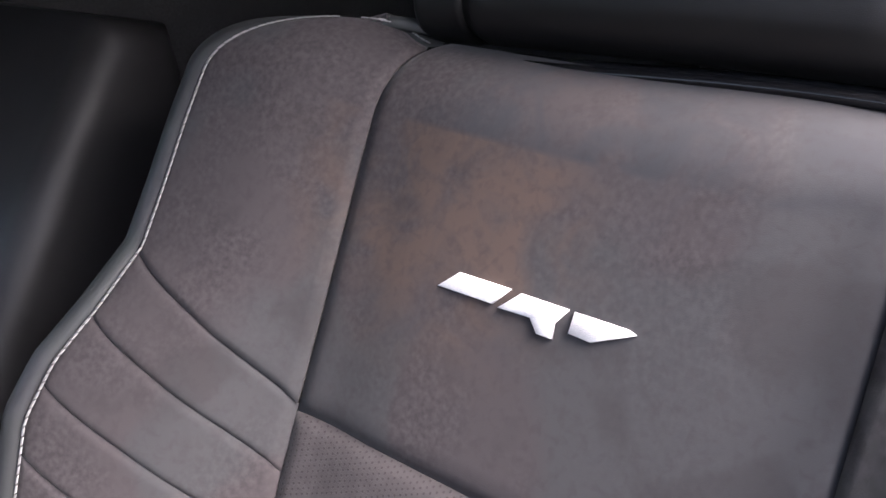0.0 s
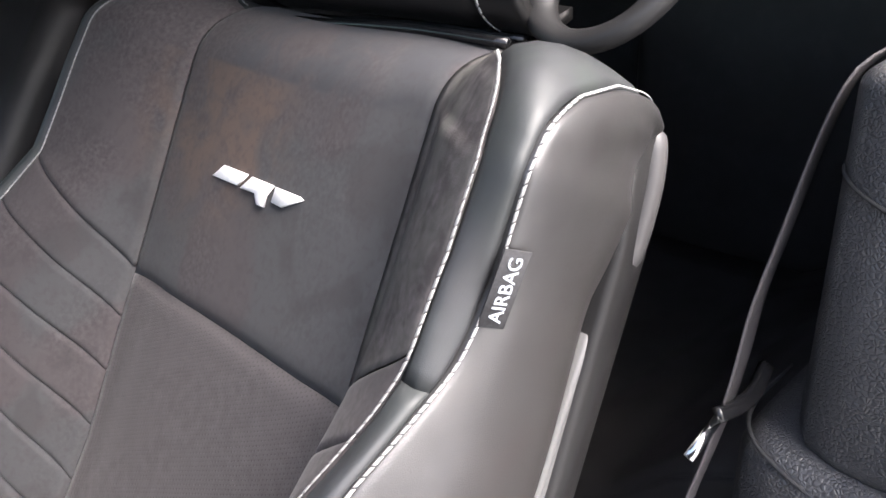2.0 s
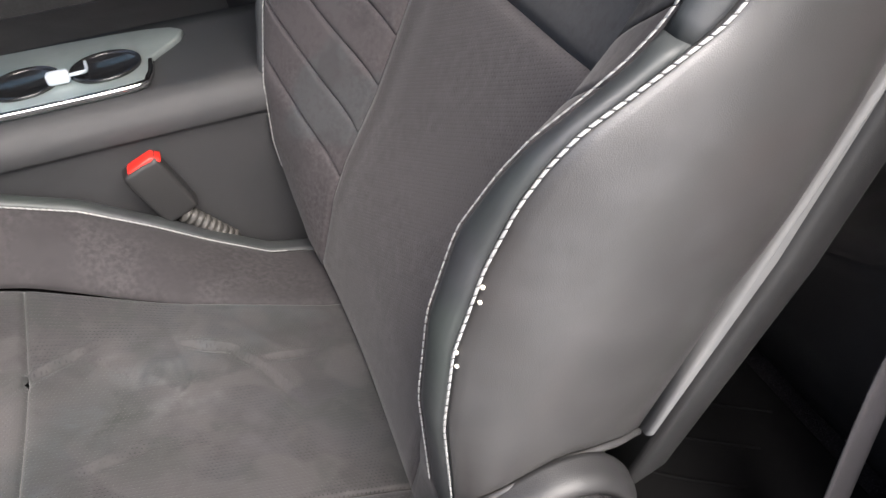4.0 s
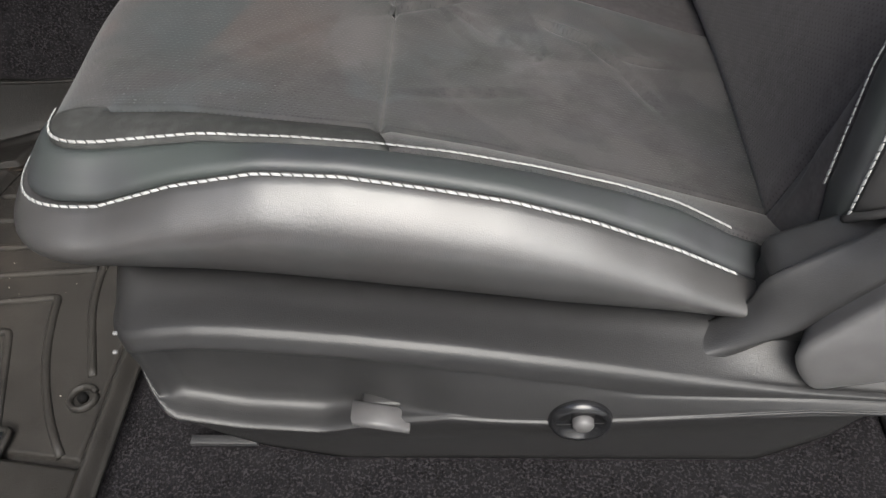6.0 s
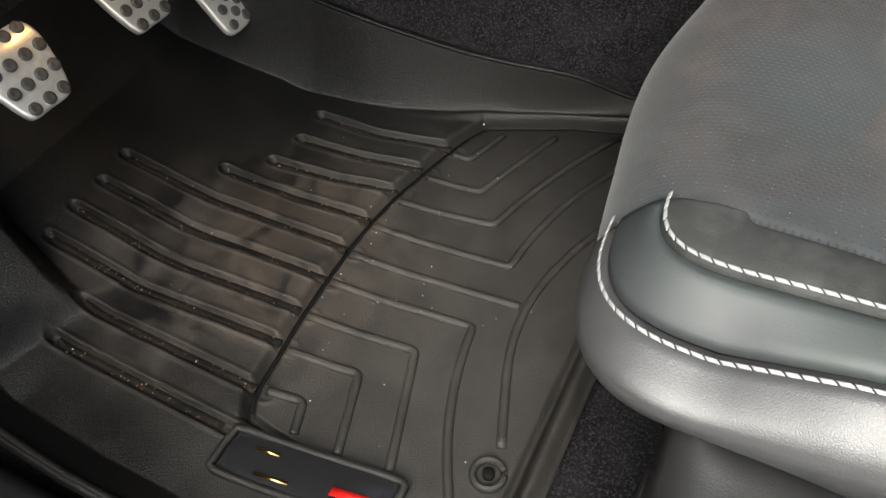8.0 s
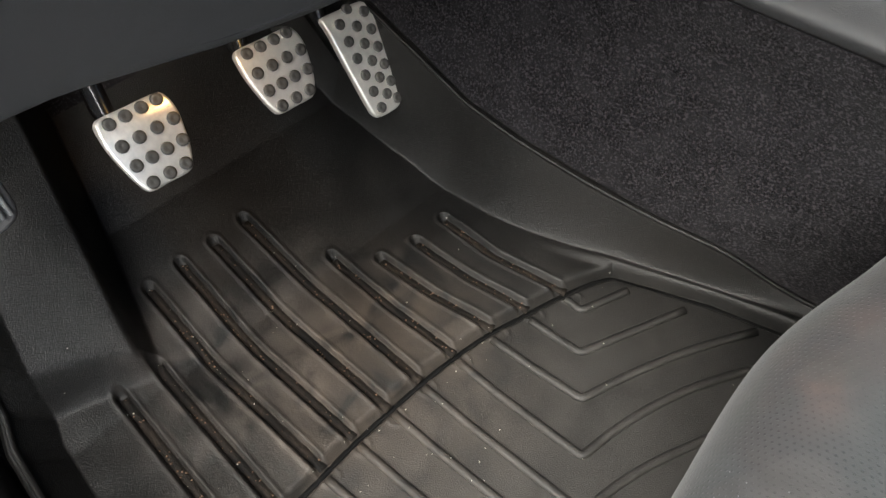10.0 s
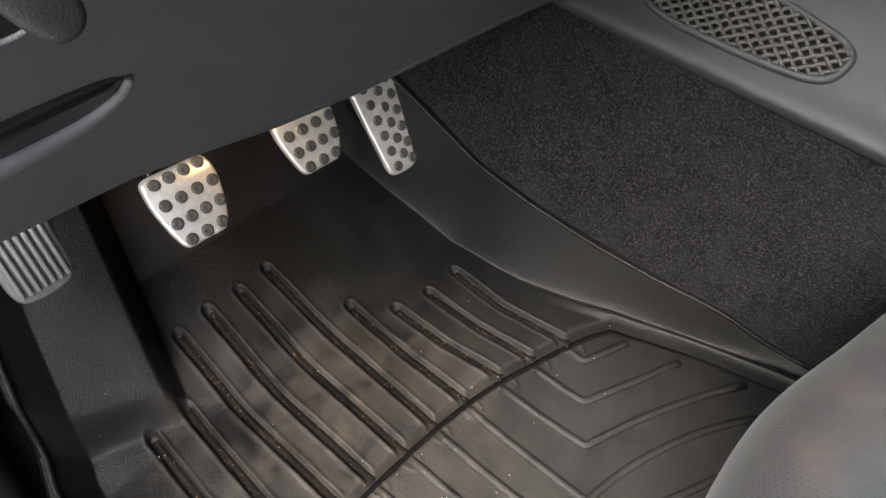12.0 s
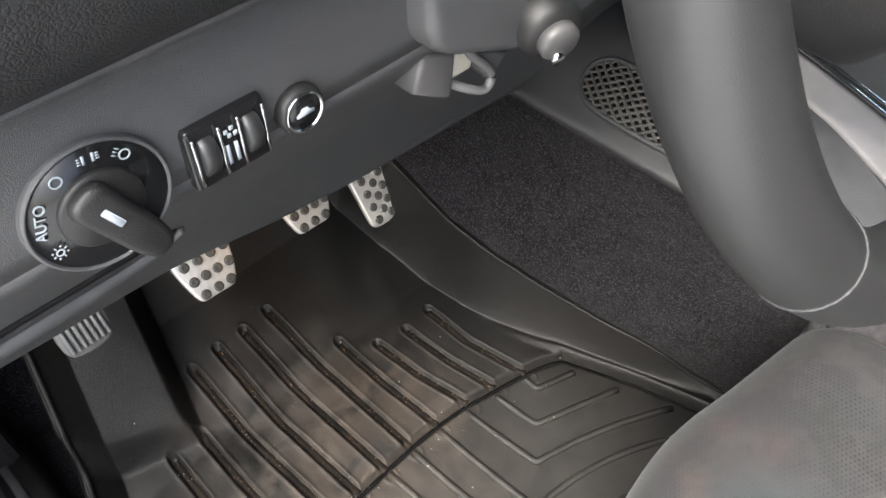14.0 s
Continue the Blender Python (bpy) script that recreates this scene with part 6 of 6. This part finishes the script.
for slope in (0.75, -0.75):
    for c in np.arange(-0.12, 0.12, 0.0085):
        run = []
        for x in np.arange(-0.09, 0.095, 0.002):
            y = slope * x + c
            if inside_poly((x, y), net_o):
                run.append(NET @ Vector((x, y, 0.0035 + 0.0012 * math.sin(x * 900 + (slope > 0) * 3.14))))
            elif len(run) > 2:
                sweep(run, ring_profile(0.0016, 5), up=(0, -0.62, 0.78), bm=net_bm)
                run = []
            else:
                run = []
        if len(run) > 2:
            sweep(run, ring_profile(0.0016, 5), up=(0, -0.62, 0.78), bm=net_bm)
part("net", net_bm, STUD, pocket, "black elastic net")
# top plate with cup holders
b = prism(curve_points([(-0.5, 0.582), (-0.2, 0.578), (0.03, 0.576), (0.062, 0.59), (0.066, 0.63), (0.066, 0.72), (-0.5, 0.72)], 80, True), 0.318, 0.327, "z", 0.003)
top = part("top_plate", b, PLATE, console, "silver grey cup holder plate")
part("plate_edge", sweep([(x, y, 0.327) for x, y in curve_points([(-0.5, 0.58), (-0.2, 0.576), (0.03, 0.574), (0.062, 0.588), (0.068, 0.63)], 60)], [(-0.003, -0.004), (-0.002, 0.002), (0.002, 0.002), (0.003, -0.004)]), CHROME, top, "bright metal edge")
for cx, cy in ((-0.06, 0.635), (0.022, 0.635)):
    c = lathe([(0.037, 0.0), (0.037, 0.003), (0.034, 0.004), (0.033, 0.001), (0.0325, 0.0005), (0.001, 0.0005)], 36)
    c.transform(Matrix.Translation((cx, cy, 0.3272)))
    part("cup_holder", c, GLOSS, top, "round black cup holder")
key_bits = thing("loose_plug", "white charging plug lying in the cup holder", "plug")
part("plug_body", box(-0.035, -0.012, 0.61, 0.622, 0.3285, 0.342, 0.004, 3), WHITEPRINT, key_bits)
part("plug_cord", sweep(curve_points([(-0.012, 0.616, 0.335), (-0.002, 0.612, 0.337), (0.004, 0.622, 0.334), (0.002, 0.65, 0.3315)], 20), ring_profile(0.002, 8)), WHITEPRINT, key_bits)

buckle = thing("seat_belt_buckle", "black seat belt buckle with a red release button", "seat belt buckle")
part("body", prism(curve_points([(0.012, 0.25), (0.02, 0.2595), (0.042, 0.2675), (0.05, 0.265), (0.072, 0.208), (0.066, 0.2), (0.042, 0.19), (0.035, 0.194)], 40, True), 0.522, 0.546, "y", 0.005, 3), PLASTIC, buckle)
part("button", prism([(0.013, 0.252), (0.0185, 0.2615), (0.043, 0.2715), (0.0525, 0.267), (0.051, 0.263), (0.016, 0.248)], 0.525, 0.543, "y", 0.002), RED, buckle, "red release button")
for i in range(9):
    part("stalk_ring", sweep([(0.056 + 0.0048 * i, 0.534, 0.192 - 0.0058 * i), (0.0588 + 0.0048 * i, 0.534, 0.1886 - 0.0058 * i)], ring_profile(0.0105, 14)), STUD, buckle, "black rubber bellows ring")
part("stalk", sweep([(0.055, 0.534, 0.195), (0.1, 0.534, 0.139)], ring_profile(0.0085, 12)), STUD, buckle, "black rubber stalk")

# ---------------------------------------------------------------- behind the seat
quarter = thing("quarter_trim", "black grained vinyl quarter trim panel with curved seams", "trim panel", kind="structure")
qo = curve_points([(0.528, -0.2), (0.522, -0.12), (0.522, -0.075), (0.532, -0.048), (0.56, -0.036), (0.7, -0.032), (1.2, -0.03), (1.6, -0.03), (1.6, -0.2), (1.0, -0.2)], 110, True)


def nose(z, grow=0.0):
    return [(x - grow, y + grow, z + 0.35 * (y + 0.05)) for x, y in curve_points([(0.528, -0.19), (0.522, -0.12), (0.522, -0.075), (0.532, -0.048), (0.56, -0.036), (0.62, -0.034)], 40)]


part("upper_panel", prism(qo, 0.42, 0.655, "z", 0.012, 4), GRAINED, quarter)
part("panel_seam", sweep(nose(0.595, 0.0006), ring_profile(0.0012, 6)), DARKTHREAD, quarter, "dark sewn seam")
part("lower_panel", prism([(x - 0.012 if x < 0.6 else x, y + 0.03 if y > -0.15 else y) for x, y in qo], -0.01, 0.425, "z", 0.02, 5), GRAINED, quarter)
part("panel_piping", sweep([(x - 0.01, y + 0.028, z) for x, y, z in nose(0.424)], ring_profile(0.0016, 8)), CONSOLE, quarter, "piped seam")
rear = thing("bench_seat", "black leather rear bench seat with white stitching", "car seat")


def bench_grid():
    rows = []
    for y in np.linspace(-0.02, 0.62, 40):
        h = at_x(y, [-0.02, 0.056, 0.131, 0.195, 0.24, 0.62], [0.34, 0.3, 0.225, 0.198, 0.172, 0.16])
        rows.append([(0.64, y, -0.012), (0.607, y, 0.4 * h), (0.6, y, 0.85 * h), (0.603, y, h), (0.63, y, h + 0.014), (0.8, y, h + 0.024), (1.3, y, h - 0.01)])
    return chain(rows, 6)


RG, RM = bench_grid()
part("bench_face", grid_shell(RG[:, :RM[3] + 1], 0.01, 0.003), LEATHER, rear, "black leather front face")
part("bench_cushion", grid_shell(RG[:, RM[3]:], 0.01, 0.003), LEATHER, rear)
part("stitching", stitches(RG[:, RM[3] + 1], normals=np.repeat(np.array([[-0.7, 0, 0.7]]), RG.shape[0], 0)), THREAD, rear, "white contrast stitching")
part("bench_back", box(1.3, 1.5, 0.02, 0.6, 0.1, 0.8, 0.05, 5), LEATHER, rear)
rmat = thing("rear_floor_mat", "black ribbed rubber mat in the rear footwell", "floor mat")
part("sheet", box(0.285, 0.6, 0.0, 0.5, -0.0125, -0.005, 0.003), DARKRUBBER, rmat)
for i in range(7):
    x0, y0 = 0.27 + 0.04 * i, 0.1 + 0.033 * i
    line = [(x, y) for x, y in curve_points([(x0, y0), (x0 + 0.05, y0 - 0.045), (x0 + 0.11, y0 - 0.085)], 14) if 0.3 < x < 0.59 and 0.01 < y < 0.49]
    if len(line) > 2:
        part("rib", sweep([(x, y, -0.0056) for x, y in line], [(-0.0024, -0.001), (-0.0014, 0.0026), (0.0014, 0.0026), (0.0024, -0.001)]), DARKRUBBER, rmat)
belt = thing("seat_belt", "dark webbing seat belt with a metal buckle tongue", "seat belt")
front_edge = curve_points([(0.68, -0.06, 0.662), (0.6, -0.045, 0.662), (0.562, -0.034, 0.652), (0.548, -0.029, 0.636), (0.54, -0.023, 0.605), (0.527, -0.018, 0.56), (0.513, -0.013, 0.515), (0.497, -0.014, 0.474), (0.48, -0.012, 0.43), (0.462, -0.006, 0.38), (0.45, 0.005, 0.3), (0.46, 0.01, 0.0)], 70)
strap = np.stack([front_edge + np.array((0.88, 0.19, -0.16)) * w for w in np.linspace(0, 0.046, 6)], 1)
part("webbing", grid_shell(strap, 0.0013), WEBBING, belt)
part("tongue", sweep(curve_points([(0.4775, -0.017, 0.4615), (0.498, -0.019, 0.4575), (0.522, -0.018, 0.4555), (0.546, -0.014, 0.4625)], 24), [(-0.005, -0.002), (-0.004, 0.0025), (0.004, 0.0025), (0.005, -0.002)], up=(-0.5, -0.6, 0.6)), GLOSS, belt, "dark belt tongue with a worn edge")
part("tongue_blade", sweep([(0.4785, -0.017, 0.459), (0.449, -0.016, 0.447)], [(-0.003, -0.001), (0.003, -0.001), (0.003, 0.001), (-0.003, 0.001)], up=(-0.5, -0.6, 0.6)), CHROME, belt, "bright metal blade")
passenger = thing("passenger_seat", "black leather passenger seat", "car seat")
# leather backrest drawn in darker plastic, its shade put into the colour
part("passenger_backrest_shaded", prism([on_back(v, 0, n)[[0, 2]] for v, n in ((0, 0.02), (0.3, 0.05), (0.58, 0.02), (0.6, -0.05), (0.5, -0.12), (0.05, -0.13))], 0.76, 1.2, "y", 0.03, 5), PLASTIC, passenger)
part("passenger_cushion", box(-0.3, 0.2, 0.76, 1.2, 0.03, 0.22, 0.04, 4), LEATHER, passenger)
